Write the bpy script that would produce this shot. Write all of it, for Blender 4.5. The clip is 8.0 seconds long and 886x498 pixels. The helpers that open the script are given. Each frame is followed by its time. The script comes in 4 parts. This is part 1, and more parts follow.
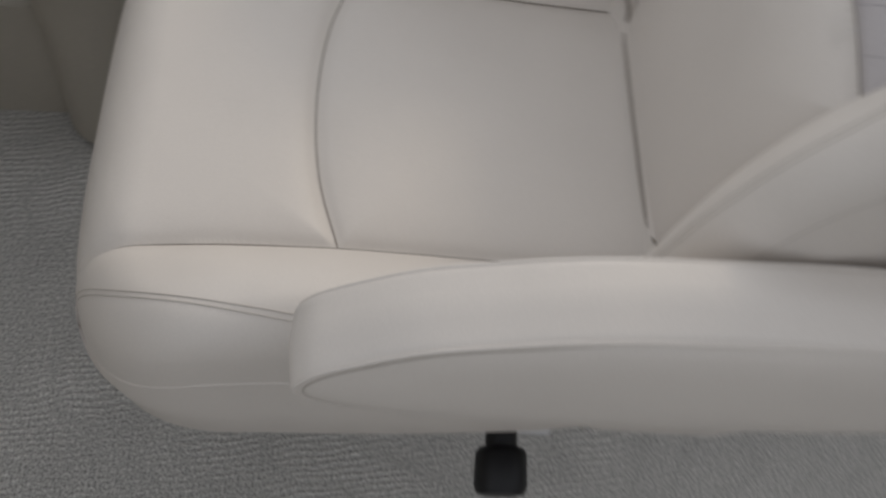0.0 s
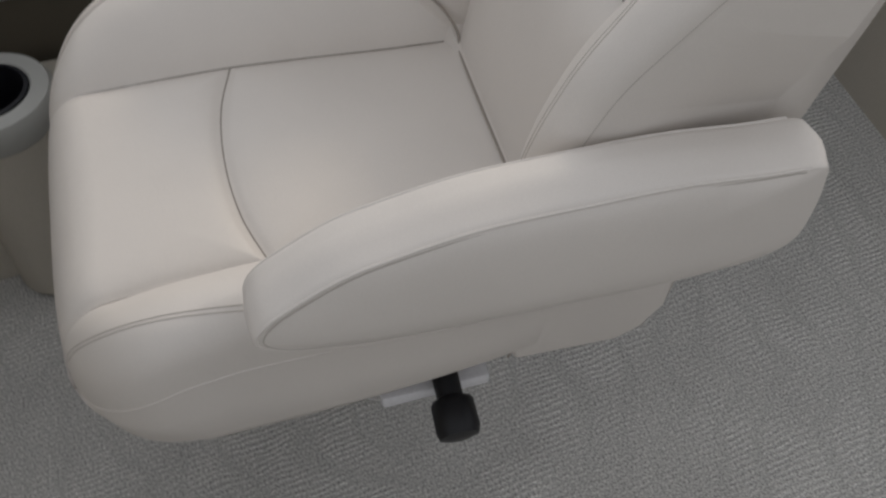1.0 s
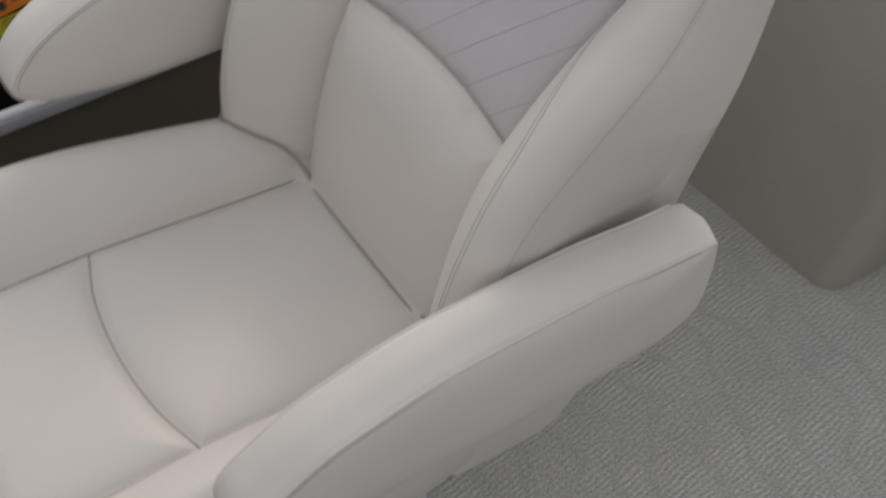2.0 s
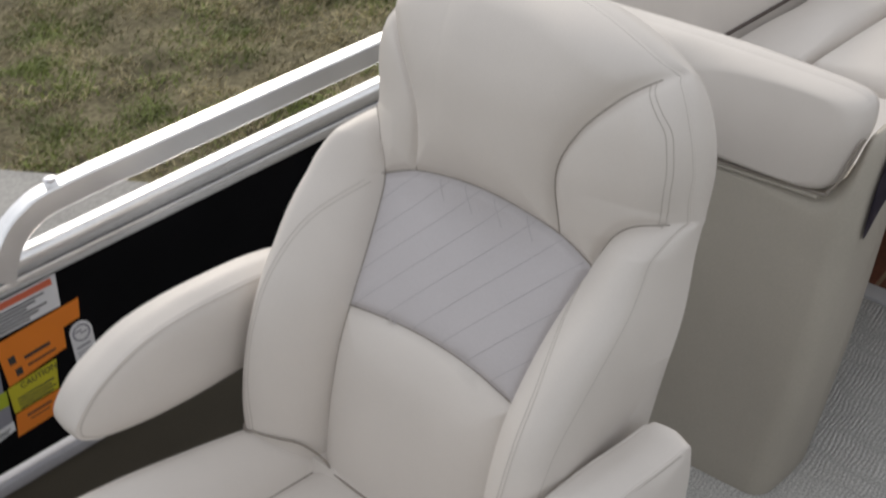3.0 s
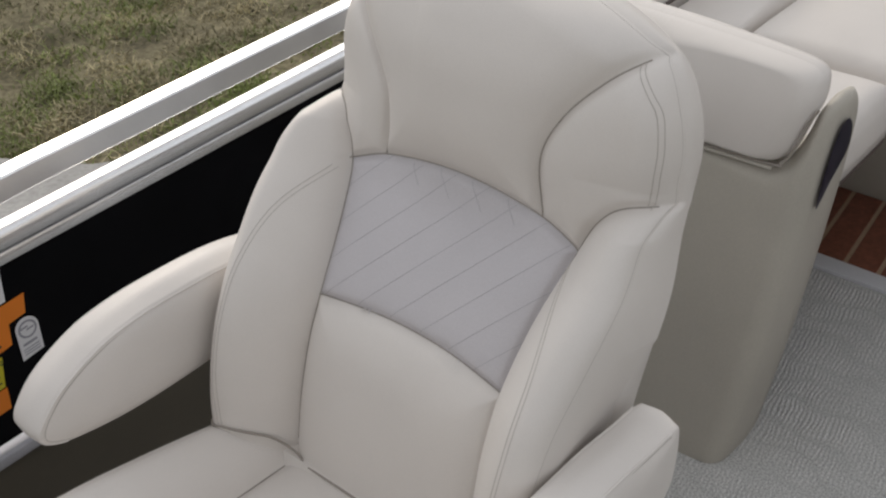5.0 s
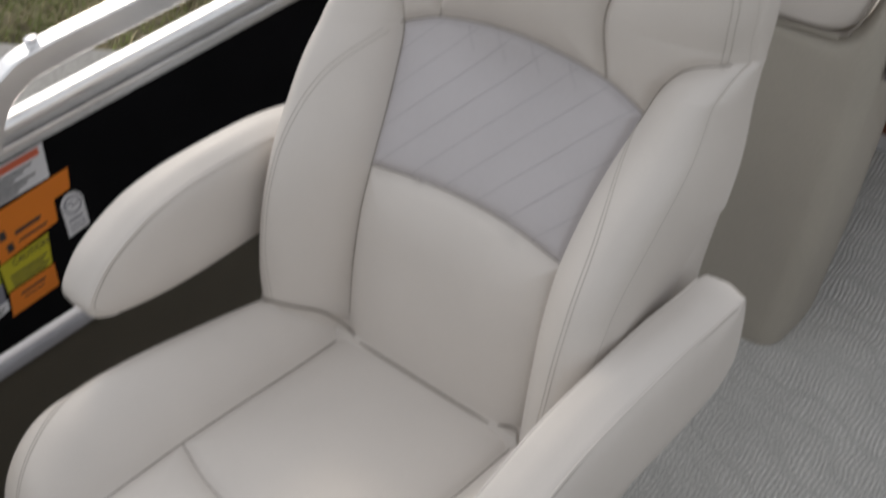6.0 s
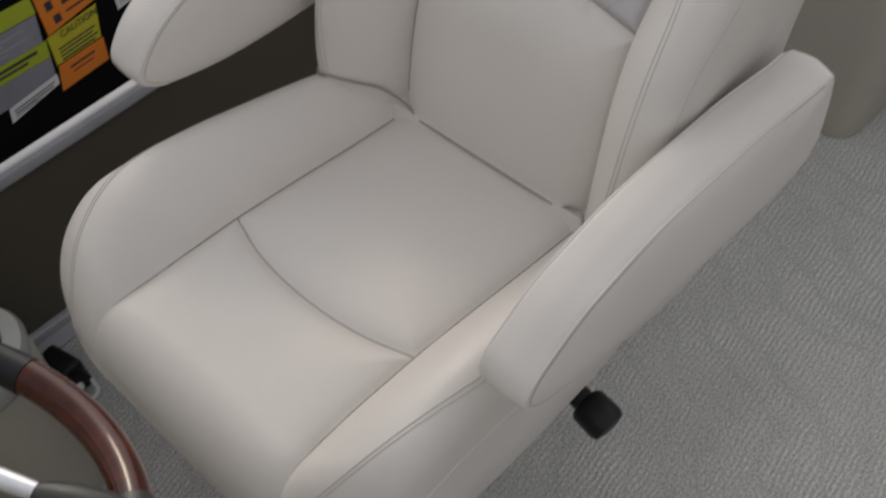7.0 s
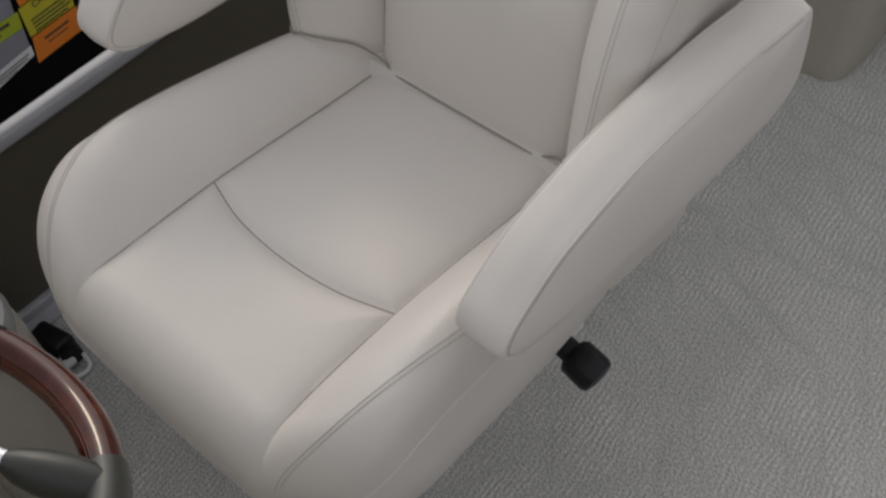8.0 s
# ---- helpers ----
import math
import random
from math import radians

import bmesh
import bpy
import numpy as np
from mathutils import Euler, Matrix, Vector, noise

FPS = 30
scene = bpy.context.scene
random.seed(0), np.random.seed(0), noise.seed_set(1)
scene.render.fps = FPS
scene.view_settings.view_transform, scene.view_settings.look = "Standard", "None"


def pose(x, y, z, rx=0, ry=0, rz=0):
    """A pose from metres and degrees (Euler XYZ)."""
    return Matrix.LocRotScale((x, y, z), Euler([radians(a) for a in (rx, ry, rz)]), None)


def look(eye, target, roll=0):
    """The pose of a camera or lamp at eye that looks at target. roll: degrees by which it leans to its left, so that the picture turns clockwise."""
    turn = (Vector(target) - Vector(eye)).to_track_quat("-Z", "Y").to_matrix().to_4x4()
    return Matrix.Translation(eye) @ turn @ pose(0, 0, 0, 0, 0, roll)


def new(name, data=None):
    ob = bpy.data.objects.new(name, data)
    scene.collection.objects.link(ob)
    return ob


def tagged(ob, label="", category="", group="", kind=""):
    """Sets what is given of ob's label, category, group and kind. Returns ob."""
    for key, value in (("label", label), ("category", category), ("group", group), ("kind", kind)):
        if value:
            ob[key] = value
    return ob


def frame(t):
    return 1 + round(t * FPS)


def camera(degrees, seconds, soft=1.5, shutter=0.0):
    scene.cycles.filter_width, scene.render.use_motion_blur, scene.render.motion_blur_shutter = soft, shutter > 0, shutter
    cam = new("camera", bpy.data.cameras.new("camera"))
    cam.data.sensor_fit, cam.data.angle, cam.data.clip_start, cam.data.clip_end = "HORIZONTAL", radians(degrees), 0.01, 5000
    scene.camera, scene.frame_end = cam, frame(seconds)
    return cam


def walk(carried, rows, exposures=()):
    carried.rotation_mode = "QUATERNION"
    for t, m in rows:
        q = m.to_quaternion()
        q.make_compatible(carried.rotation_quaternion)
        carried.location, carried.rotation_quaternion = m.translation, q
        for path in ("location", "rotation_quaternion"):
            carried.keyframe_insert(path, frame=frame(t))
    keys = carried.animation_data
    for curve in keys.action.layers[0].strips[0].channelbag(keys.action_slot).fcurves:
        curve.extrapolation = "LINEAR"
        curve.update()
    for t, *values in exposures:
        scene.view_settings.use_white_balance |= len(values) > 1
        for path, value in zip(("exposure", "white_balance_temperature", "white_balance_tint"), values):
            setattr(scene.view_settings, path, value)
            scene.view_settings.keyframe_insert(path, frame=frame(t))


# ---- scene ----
# seconds, place of the camera and where it looks in metres, roll in degrees
PATH = [
    (0, (0.6523, -0.0660, 1.2708), (-0.4310, 0.0677, -0.4051), 8.14),
    (0.2, (0.7096, -0.1017, 1.3085), (-0.3653, 0.1547, -0.3585), 8.80),
    (0.5, (0.8157, -0.1208, 1.2949), (-0.3609, 0.1708, -0.2959), 5.84),
    (1, (0.8964, -0.0606, 1.3361), (-0.3839, 0.1850, -0.1806), -4.60),
    (1.2, (0.9132, -0.0590, 1.3463), (-0.3971, 0.2033, -0.1418), -5.53),
    (2.3, (0.7716, -0.2548, 1.4518), (-0.3633, 0.5990, 0.0436), -2.35),
    (2.5, (0.7986, -0.2998, 1.4781), (-0.3876, 0.6438, 0.1732), -3.62),
    (3, (0.8860, -0.4435, 1.5741), (-0.3902, 0.6450, 0.4849), -6.28),
    (3.5, (0.8625, -0.4947, 1.5981), (-0.3253, 0.6741, 0.4923), -5.87),
    (4, (0.8111, -0.5081, 1.5693), (-0.3342, 0.6266, 0.3859), -5.69),
    (4.5, (0.7979, -0.4818, 1.5662), (-0.3177, 0.6844, 0.3851), -4.78),
    (4.7, (0.7965, -0.4757, 1.5834), (-0.3346, 0.7071, 0.4337), -4.56),
    (5.8, (0.7702, -0.4840, 1.5464), (-0.3536, 0.6276, 0.3211), -6.20),
    (6, (0.7603, -0.4806, 1.5281), (-0.3570, 0.5669, 0.2419), -6.59),
    (6.5, (0.7446, -0.4769, 1.4891), (-0.3346, 0.4457, 0.0805), -7.81),
    (7, (0.7333, -0.4805, 1.4644), (-0.2989, 0.3204, -0.0499), -9.24),
    (7.2, (0.7342, -0.4855, 1.4582), (-0.3044, 0.2907, -0.0645), -9.85),
    (7.5, (0.7443, -0.4776, 1.4549), (-0.3047, 0.3074, -0.0562), -10.68),
    (8, (0.7551, -0.4597, 1.4342), (-0.2649, 0.2975, -0.1106), -12.47),
]


cam = camera(42.0, 8.0, soft=2.2, shutter=0.5)
walk(cam, [(t, look(eye, target, roll)) for t, eye, target, roll in PATH], exposures=[(0.0, -0.09), (0.5, -0.10), (1.0, -0.02), (2.5, 0.02), (3.0, 0.29), (4.5, 0.28), (6.0, 0.15), (6.5, 0.06), (7.5, -0.05), (8.0, -0.05)])

# ---- light: a bright hazy sky and a weak, wide sun ----
SUN_AZ, SUN_EL = radians(300), radians(32)
world = bpy.data.worlds.new("sky")
scene.world = world
world.use_nodes = True
sky = world.node_tree.nodes.new("ShaderNodeTexSky")
sky.sky_type, sky.sun_disc = "NISHITA", False
sky.sun_elevation, sky.sun_rotation = SUN_EL, SUN_AZ
sky.air_density, sky.dust_density = 1.0, 4.0
back = world.node_tree.nodes["Background"]
haze = world.node_tree.nodes.new("ShaderNodeHueSaturation")
haze.inputs["Saturation"].default_value = 0.3
world.node_tree.links.new(sky.outputs["Color"], haze.inputs["Color"])
cloud = world.node_tree.nodes.new("ShaderNodeMix")            # an even veil of cloud over the clear sky
cloud.data_type = "RGBA"
cloud.inputs["Factor"].default_value = 0.58
cloud.inputs["B"].default_value = (5.2, 5.25, 5.4, 1)
world.node_tree.links.new(haze.outputs["Color"], cloud.inputs["A"])
world.node_tree.links.new(cloud.outputs["Result"], back.inputs["Color"])
back.inputs["Strength"].default_value = 0.15
sun_data = bpy.data.lights.new("sun", "SUN")
sun_data.energy, sun_data.angle, sun_data.color = 0.35, radians(10), (1.0, 0.82, 0.60)
sun = new("sun", sun_data)
sun.matrix_world = look((0, 0, 0), (-math.sin(SUN_AZ) * math.cos(SUN_EL), -math.cos(SUN_AZ) * math.cos(SUN_EL), -math.sin(SUN_EL)))


# ---- materials ----
def material(name, colour, rough=0.5, metal=0.0, grain=0.0, grain_scale=300.0, spread=0.0, spread_scale=6.0,
             bump=0.0, bump_scale=400.0, coat=0.0, spec=0.5, sag=0.0):
    """A principled surface with fine grain, broad stains and fine relief."""
    m = bpy.data.materials.new(name)
    m.use_nodes = True
    nt, links = m.node_tree.nodes, m.node_tree.links
    b = nt["Principled BSDF"]
    b.inputs["Roughness"].default_value, b.inputs["Metallic"].default_value = rough, metal
    b.inputs["Coat Weight"].default_value = coat
    b.inputs["Specular IOR Level"].default_value = spec
    co = nt.new("ShaderNodeTexCoord").outputs["Object"]

    def noisy(scale, detail):
        n = nt.new("ShaderNodeTexNoise")
        n.inputs["Scale"].default_value, n.inputs["Detail"].default_value = scale, detail
        links.new(co, n.inputs["Vector"])
        return n.outputs["Fac"]

    def mixed(a, fac, lo, hi):
        r = nt.new("ShaderNodeMapRange")
        r.inputs["From Min"].default_value, r.inputs["From Max"].default_value = 0.3, 0.7
        r.inputs["To Min"].default_value, r.inputs["To Max"].default_value = lo, hi
        links.new(fac, r.inputs["Value"])
        x = nt.new("ShaderNodeMix")
        x.data_type, x.blend_type = "RGBA", "MULTIPLY"
        x.inputs["Factor"].default_value = 1.0
        links.new(a, x.inputs["A"])
        links.new(r.outputs["Result"], x.inputs["B"])
        return x.outputs["Result"]

    rgb = nt.new("ShaderNodeRGB")
    rgb.outputs[0].default_value = (*colour, 1)
    c = rgb.outputs[0]
    if grain:
        c = mixed(c, noisy(grain_scale, 3), 1 - grain, 1 + grain)
    if spread:
        c = mixed(c, noisy(spread_scale, 4), 1 - spread, 1 + spread)
    links.new(c, b.inputs["Base Color"])
    if bump:
        n = nt.new("ShaderNodeBump")
        n.inputs["Strength"].default_value, n.inputs["Distance"].default_value = bump, 0.002
        links.new(noisy(bump_scale, 3), n.inputs["Height"])
        links.new(n.outputs["Normal"], b.inputs["Normal"])
        if sag:
            w = nt.new("ShaderNodeBump")
            w.inputs["Strength"].default_value, w.inputs["Distance"].default_value = sag, 0.006
            links.new(noisy(13.0, 2), w.inputs["Height"])
            links.new(w.outputs["Normal"], n.inputs["Normal"])
    return m


VINYL = material("cream_vinyl", (0.663, 0.620, 0.577), 0.46, grain=0.03, grain_scale=900, spread=0.03, bump=0.12, bump_scale=1100, sag=0.30)
GREY = material("embossed_grey_vinyl", (0.52, 0.495, 0.505), 0.5, grain=0.05, grain_scale=700, spread=0.04, bump=0.2, bump_scale=700)
THREAD = material("thread", (0.49, 0.455, 0.415), 0.7)
# dark cord colour, for seams and as stand-in shade in creases and folds
CREASE = material("seam_and_shade_cord", (0.30, 0.268, 0.235), 0.8)
PIPING = material("dark_piping", (0.07, 0.05, 0.042), 0.5)
KHAKI = material("khaki_panel", (0.42, 0.39, 0.335), 0.5, grain=0.04, spread=0.05, bump=0.1, bump_scale=900)
BROWN = material("brown_panel", (0.088, 0.076, 0.056), 0.6, grain=0.06, grain_scale=500, spread=0.06, bump=0.1)
BLACK = material("gloss_black_panel", (0.004, 0.004, 0.005), 0.3, grain=0.1, spread=0.2, spec=0.06)
ALU = material("brushed_aluminium", (0.93, 0.93, 0.94), 0.26, 0.85, grain=0.03, grain_scale=200, spread=0.06, spread_scale=12)
STEEL = material("bright_steel", (0.75, 0.75, 0.78), 0.22, 1.0, grain=0.05)
SATIN = material("satin_silver_plate", (0.80, 0.80, 0.83), 0.3, 0.35, grain=0.04)
DULL = material("dull_aluminium", (0.40, 0.40, 0.43), 0.5, 0.1, grain=0.05, spread=0.08, spread_scale=10)
WHITE = material("pale_moulding", (0.36, 0.36, 0.34), 0.35, spread=0.03)
RUBBER = material("black_plastic", (0.008, 0.008, 0.010), 0.42, grain=0.1, bump=0.1, spec=0.32)
CUP = material("cup_liner", (0.006, 0.006, 0.009), 0.45)
PURPLE = material("purple_vinyl", (0.055, 0.05, 0.075), 0.45, bump=0.1)
GREYPL = material("grey_plastic", (0.026, 0.027, 0.022), 0.42, grain=0.05)
BURL = material("burgundy_gloss_wood", (0.056, 0.009, 0.003), 0.05, grain=0.35, grain_scale=60, spread=0.35, spread_scale=20, spec=0.34)
ORANGE = material("orange_sticker", (0.72, 0.20, 0.015), 0.5, spread=0.05)
YELLOW = material("yellow_sticker", (0.50, 0.45, 0.02), 0.5, spread=0.05)
LIME = material("lime_sticker", (0.36, 0.42, 0.02), 0.5, spread=0.05)
PAPER = material("white_sticker", (0.68, 0.68, 0.70), 0.5, spread=0.04)
SILVER = material("grey_sticker", (0.22, 0.22, 0.26), 0.4, spread=0.1, spread_scale=20)
REDINK = material("red_print", (0.55, 0.12, 0.06), 0.5)
INK = material("black_print", (0.03, 0.03, 0.03), 0.6)
PALEINK = material("grey_print", (0.30, 0.30, 0.34), 0.6)
CARPET = material("grey_carpet", (0.48, 0.474, 0.455), 0.95, grain=0.45, grain_scale=300, spread=0.05, spread_scale=9, bump=1.0, bump_scale=330, spec=0.1)
nt, links = CARPET.node_tree.nodes, CARPET.node_tree.links
co = nt.new("ShaderNodeTexCoord")


def carpet_node(kind, **values):
    n = nt.new(kind)
    for key, value in values.items():
        n.inputs[key.replace("_", " ")].default_value = value
    return n


def carpet_math(operation, a, b):
    n = nt.new("ShaderNodeMath")
    n.operation = operation
    for socket, value in zip(n.inputs, (a, b)):
        if isinstance(value, float):
            socket.default_value = value
        else:
            links.new(value, socket)
    return n.outputs["Value"]


# rows of loops, a little wavy
turned = nt.new("ShaderNodeMapping")
turned.inputs["Rotation"].default_value[2] = radians(-9)
links.new(co.outputs["Object"], turned.inputs["Vector"])
rows_of = carpet_node("ShaderNodeTexWave", Scale=36.0, Distortion=7.0, Detail=2.0, Detail_Scale=0.45)
rows_of.wave_type, rows_of.bands_direction = "BANDS", "X"
links.new(turned.outputs["Vector"], rows_of.inputs["Vector"])
squash = nt.new("ShaderNodeMapping")
squash.inputs["Scale"].default_value = (2.0, 0.8, 1.0)
links.new(turned.outputs["Vector"], squash.inputs["Vector"])
tufts = carpet_node("ShaderNodeTexNoise", Scale=120.0, Detail=2.0)
links.new(squash.outputs["Vector"], tufts.inputs["Vector"])
# arcs where the pile lies flat, from rings swept by a slow swirl
swirl = carpet_node("ShaderNodeTexNoise", Scale=5.0, Detail=1.0)
links.new(co.outputs["Object"], swirl.inputs["Vector"])
arcs = carpet_node("ShaderNodeTexWave", Scale=4.6, Distortion=9.0, Detail=1.0, Detail_Scale=1.4)
arcs.wave_type, arcs.rings_direction = "RINGS", "Z"
links.new(co.outputs["Object"], arcs.inputs["Vector"])
flat = nt.new("ShaderNodeMapRange")
flat.inputs["From Min"].default_value, flat.inputs["From Max"].default_value = 0.0, 0.30
flat.inputs["To Min"].default_value, flat.inputs["To Max"].default_value = 0.25, 1.0
links.new(arcs.outputs["Fac"], flat.inputs["Value"])
patch = nt.new("ShaderNodeMapRange")
patch.inputs["From Min"].default_value, patch.inputs["From Max"].default_value = 0.40, 0.62
patch.inputs["To Min"].default_value, patch.inputs["To Max"].default_value = 0.35, 1.0
links.new(swirl.outputs["Fac"], patch.inputs["Value"])
shown = carpet_math("MULTIPLY", flat.outputs["Result"], patch.outputs["Result"])
loops = carpet_math("MULTIPLY", rows_of.outputs["Fac"], tufts.outputs["Fac"])
pile = carpet_math("MULTIPLY", loops, shown)
ridge = nt.new("ShaderNodeBump")
ridge.inputs["Strength"].default_value, ridge.inputs["Distance"].default_value = 0.8, 0.004
links.new(pile, ridge.inputs["Height"])
tone = nt.new("ShaderNodeMapRange")
tone.inputs["From Max"].default_value = 0.6
tone.inputs["To Min"].default_value, tone.inputs["To Max"].default_value = 0.86, 1.22
links.new(pile, tone.inputs["Value"])
worn = nt.new("ShaderNodeMix")
worn.data_type, worn.blend_type = "RGBA", "MULTIPLY"
worn.inputs["Factor"].default_value = 1.0
links.new(nt["Principled BSDF"].inputs["Base Color"].links[0].from_socket, worn.inputs["A"])
links.new(tone.outputs["Result"], worn.inputs["B"])
links.new(worn.outputs["Result"], nt["Principled BSDF"].inputs["Base Color"])
fine = [n for n in nt if n.bl_idname == "ShaderNodeBump" and n != ridge][0]
fine.inputs["Strength"].default_value = 0.5
links.new(ridge.outputs["Normal"], fine.inputs["Normal"])
TEAK = material("teak_plank", (0.17, 0.06, 0.035), 0.45, grain=0.2, grain_scale=80, spread=0.15, bump=0.1)
HOLLY = material("pale_inlay", (0.42, 0.30, 0.20), 0.5, grain=0.1)
CONCRETE = material("concrete", (0.36, 0.35, 0.33), 0.9, grain=0.15, grain_scale=60, spread=0.15, spread_scale=2, bump=0.5, bump_scale=120)
SOIL = material("dry_turf", (0.165, 0.145, 0.09), 0.95, grain=0.4, grain_scale=35, spread=0.45, spread_scale=3, bump=1.0, bump_scale=60, spec=0.1)

# ---- mesh helpers; plans are drawn in units of S metres ----
S = 0.9


def thing(name, at, label, category, group="", kind=""):
    e = new(name)
    e.empty_display_size = 0.1
    e.location = Vector(at) * S
    return tagged(e, label, category, group, kind)


def adopt(ob, parent):
    ob.parent = parent
    if parent is not None and parent.type == "EMPTY":
        ob.matrix_parent_inverse = Matrix.Translation(-parent.location)
    return ob


def finish(name, me, mat, parent, label, smooth):
    me.materials.append(mat)
    if smooth:
        me.polygons.foreach_set("use_smooth", [True] * len(me.polygons))
    ob = new(name, me)
    adopt(ob, parent)
    return tagged(ob, label)


def part(name, bm, mat, parent=None, label="", smooth=True, sharp=40):
    bmesh.ops.recalc_face_normals(bm, faces=bm.faces)
    bmesh.ops.scale(bm, vec=(S, S, S), verts=bm.verts)
    if smooth:
        for e in bm.edges:
            if len(e.link_faces) == 2 and e.calc_face_angle(0) > radians(sharp):
                e.smooth = False
    me = bpy.data.meshes.new(name)
    bm.to_mesh(me)
    bm.free()
    return finish(name, me, mat, parent, label, smooth)


def sewn(name, verts, faces, normals, mat, parent, label=""):
    """One panel of a pad, shaded together with its neighbours."""
    ob = raw(name, verts, faces, mat, parent, label)
    ob.data.normals_split_custom_set_from_vertices(normals)
    return ob


def raw(name, verts, faces, mat, parent=None, label="", smooth=True):
    me = bpy.data.meshes.new(name)
    me.from_pydata([tuple(S * c for c in v) for v in verts], [], faces)
    me.update()
    return finish(name, me, mat, parent, label, smooth)


def box(lo, hi, bevel=0.0, seg=2, m=None):
    bm = bmesh.new()
    bmesh.ops.create_cube(bm, size=1)
    for v in bm.verts:
        v.co = Vector([(a + b) / 2 + c * (b - a) for a, b, c in zip(lo, hi, v.co)])
    if bevel:
        bmesh.ops.bevel(bm, geom=bm.edges[:], offset=bevel, segments=seg, affect="EDGES", profile=0.5)
    if m is not None:
        bm.transform(m)
    return bm


def prism(points, depth, bevel=0.0, seg=2, m=None):
    """A flat outline in x, y raised along z by depth."""
    bm = bmesh.new()
    low = [bm.verts.new((x, y, 0)) for x, y in points]
    top = [bm.verts.new((x, y, depth)) for x, y in points]
    bm.faces.new(low[::-1])
    bm.faces.new(top)
    n = len(points)
    for i in range(n):
        bm.faces.new((low[i], low[(i + 1) % n], top[(i + 1) % n], top[i]))
    if bevel:
        rim = [e for e in bm.edges if abs(e.verts[0].co.z - e.verts[1].co.z) < 1e-6]
        bmesh.ops.bevel(bm, geom=rim, offset=bevel, segments=seg, affect="EDGES", profile=0.5)
    if m is not None:
        bm.transform(m)
    return bm


def tube(points, radius, sides=8, closed=False, bm=None):
    """A round rod along a line of points; radius may be a list."""
    bm = bm or bmesh.new()
    pts = [Vector(p) for p in points]
    n = len(pts)
    rings, up = [], Vector((0.13, 0.21, 0.97))
    for i, p in enumerate(pts):
        a = pts[(i - 1) % n] if closed or i else p
        b = pts[(i + 1) % n] if closed or i < n - 1 else p
        d = (b - a).normalized()
        u = (up - d * up.dot(d)).normalized()
        w = d.cross(u)
        up = u
        r = radius[i] if isinstance(radius, (list, tuple)) else radius
        rings.append([bm.verts.new(p + r * (math.cos(k * math.tau / sides) * u + math.sin(k * math.tau / sides) * w)) for k in range(sides)])
    for i in range(n if closed else n - 1):
        a, b = rings[i], rings[(i + 1) % n]
        for k in range(sides):
            bm.faces.new((a[k], a[(k + 1) % sides], b[(k + 1) % sides], b[k]))
    if not closed:
        bm.faces.new(rings[0][::-1])
        bm.faces.new(rings[-1])
    return bm


def lathe(profile, centre, sides=40, axis=None, hollow=False):
    """A turned body: profile of (radius, height) about the upright axis at centre."""
    bm = bmesh.new()
    rings = [[bm.verts.new((r * math.cos(k * math.tau / sides), r * math.sin(k * math.tau / sides), h)) for k in range(sides)] for r, h in profile]
    for a, b in zip(rings, rings[1:]):
        for k in range(sides):
            bm.faces.new((a[k], a[(k + 1) % sides], b[(k + 1) % sides], b[k]))
    if not hollow:
        bm.faces.new(rings[0][::-1])
        bm.faces.new(rings[-1])
    m = Matrix.Translation(centre)
    if axis is not None:
        m = m @ Vector((0, 0, 1)).rotation_difference(Vector(axis)).to_matrix().to_4x4()
    bm.transform(m)
    return bm


def spline(points, n=60, closed=False):
    """Catmull-Rom through points of any dimension."""
    p = np.array(points, float)
    p = np.vstack([p[-1], p, p[0], p[1]]) if closed else np.vstack([2 * p[0] - p[1], p, 2 * p[-1] - p[-2]])
    k = len(p) - 3
    out = []
    for s in np.linspace(0, k, n, endpoint=not closed):
        i = min(int(s), k - 1)
        t = s - i
        a, b, c, d = p[i:i + 4]
        out.append(0.5 * (2 * b + (c - a) * t + (2 * a - 5 * b + 4 * c - d) * t * t + (3 * b - a - 3 * c + d) * t ** 3))
    return np.array(out)


def curve1(keys):
    """A smooth function through (place, value) keys."""
    xs, ys = np.array([k[0] for k in keys]), np.array([k[1] for k in keys])
    fine = np.linspace(xs[0], xs[-1], 200)
    v = np.interp(fine, xs, ys)
    v = np.convolve(np.pad(v, 6, mode="edge"), np.ones(13) / 13, "valid")
    return lambda q: np.interp(q, fine, v)


def near(P, lines):
    """Distance of every point to the nearest of several lines, and the nearest place on it."""
    best, spot = np.full(len(P), 9.0), P.copy()
    for line in lines:
        a, b = line[:-1], line[1:]
        d = b - a
        t = ((P[:, None] - a) * d).sum(-1) / np.maximum((d * d).sum(-1), 1e-12)
        q = a + np.clip(t, 0, 1)[..., None] * d
        r = np.linalg.norm(P[:, None] - q, axis=-1)
        k = r.argmin(1)
        rr = r[np.arange(len(P)), k]
        win = rr < best
        best[win], spot[win] = rr[win], q[np.arange(len(P)), k][win]
    return best, spot


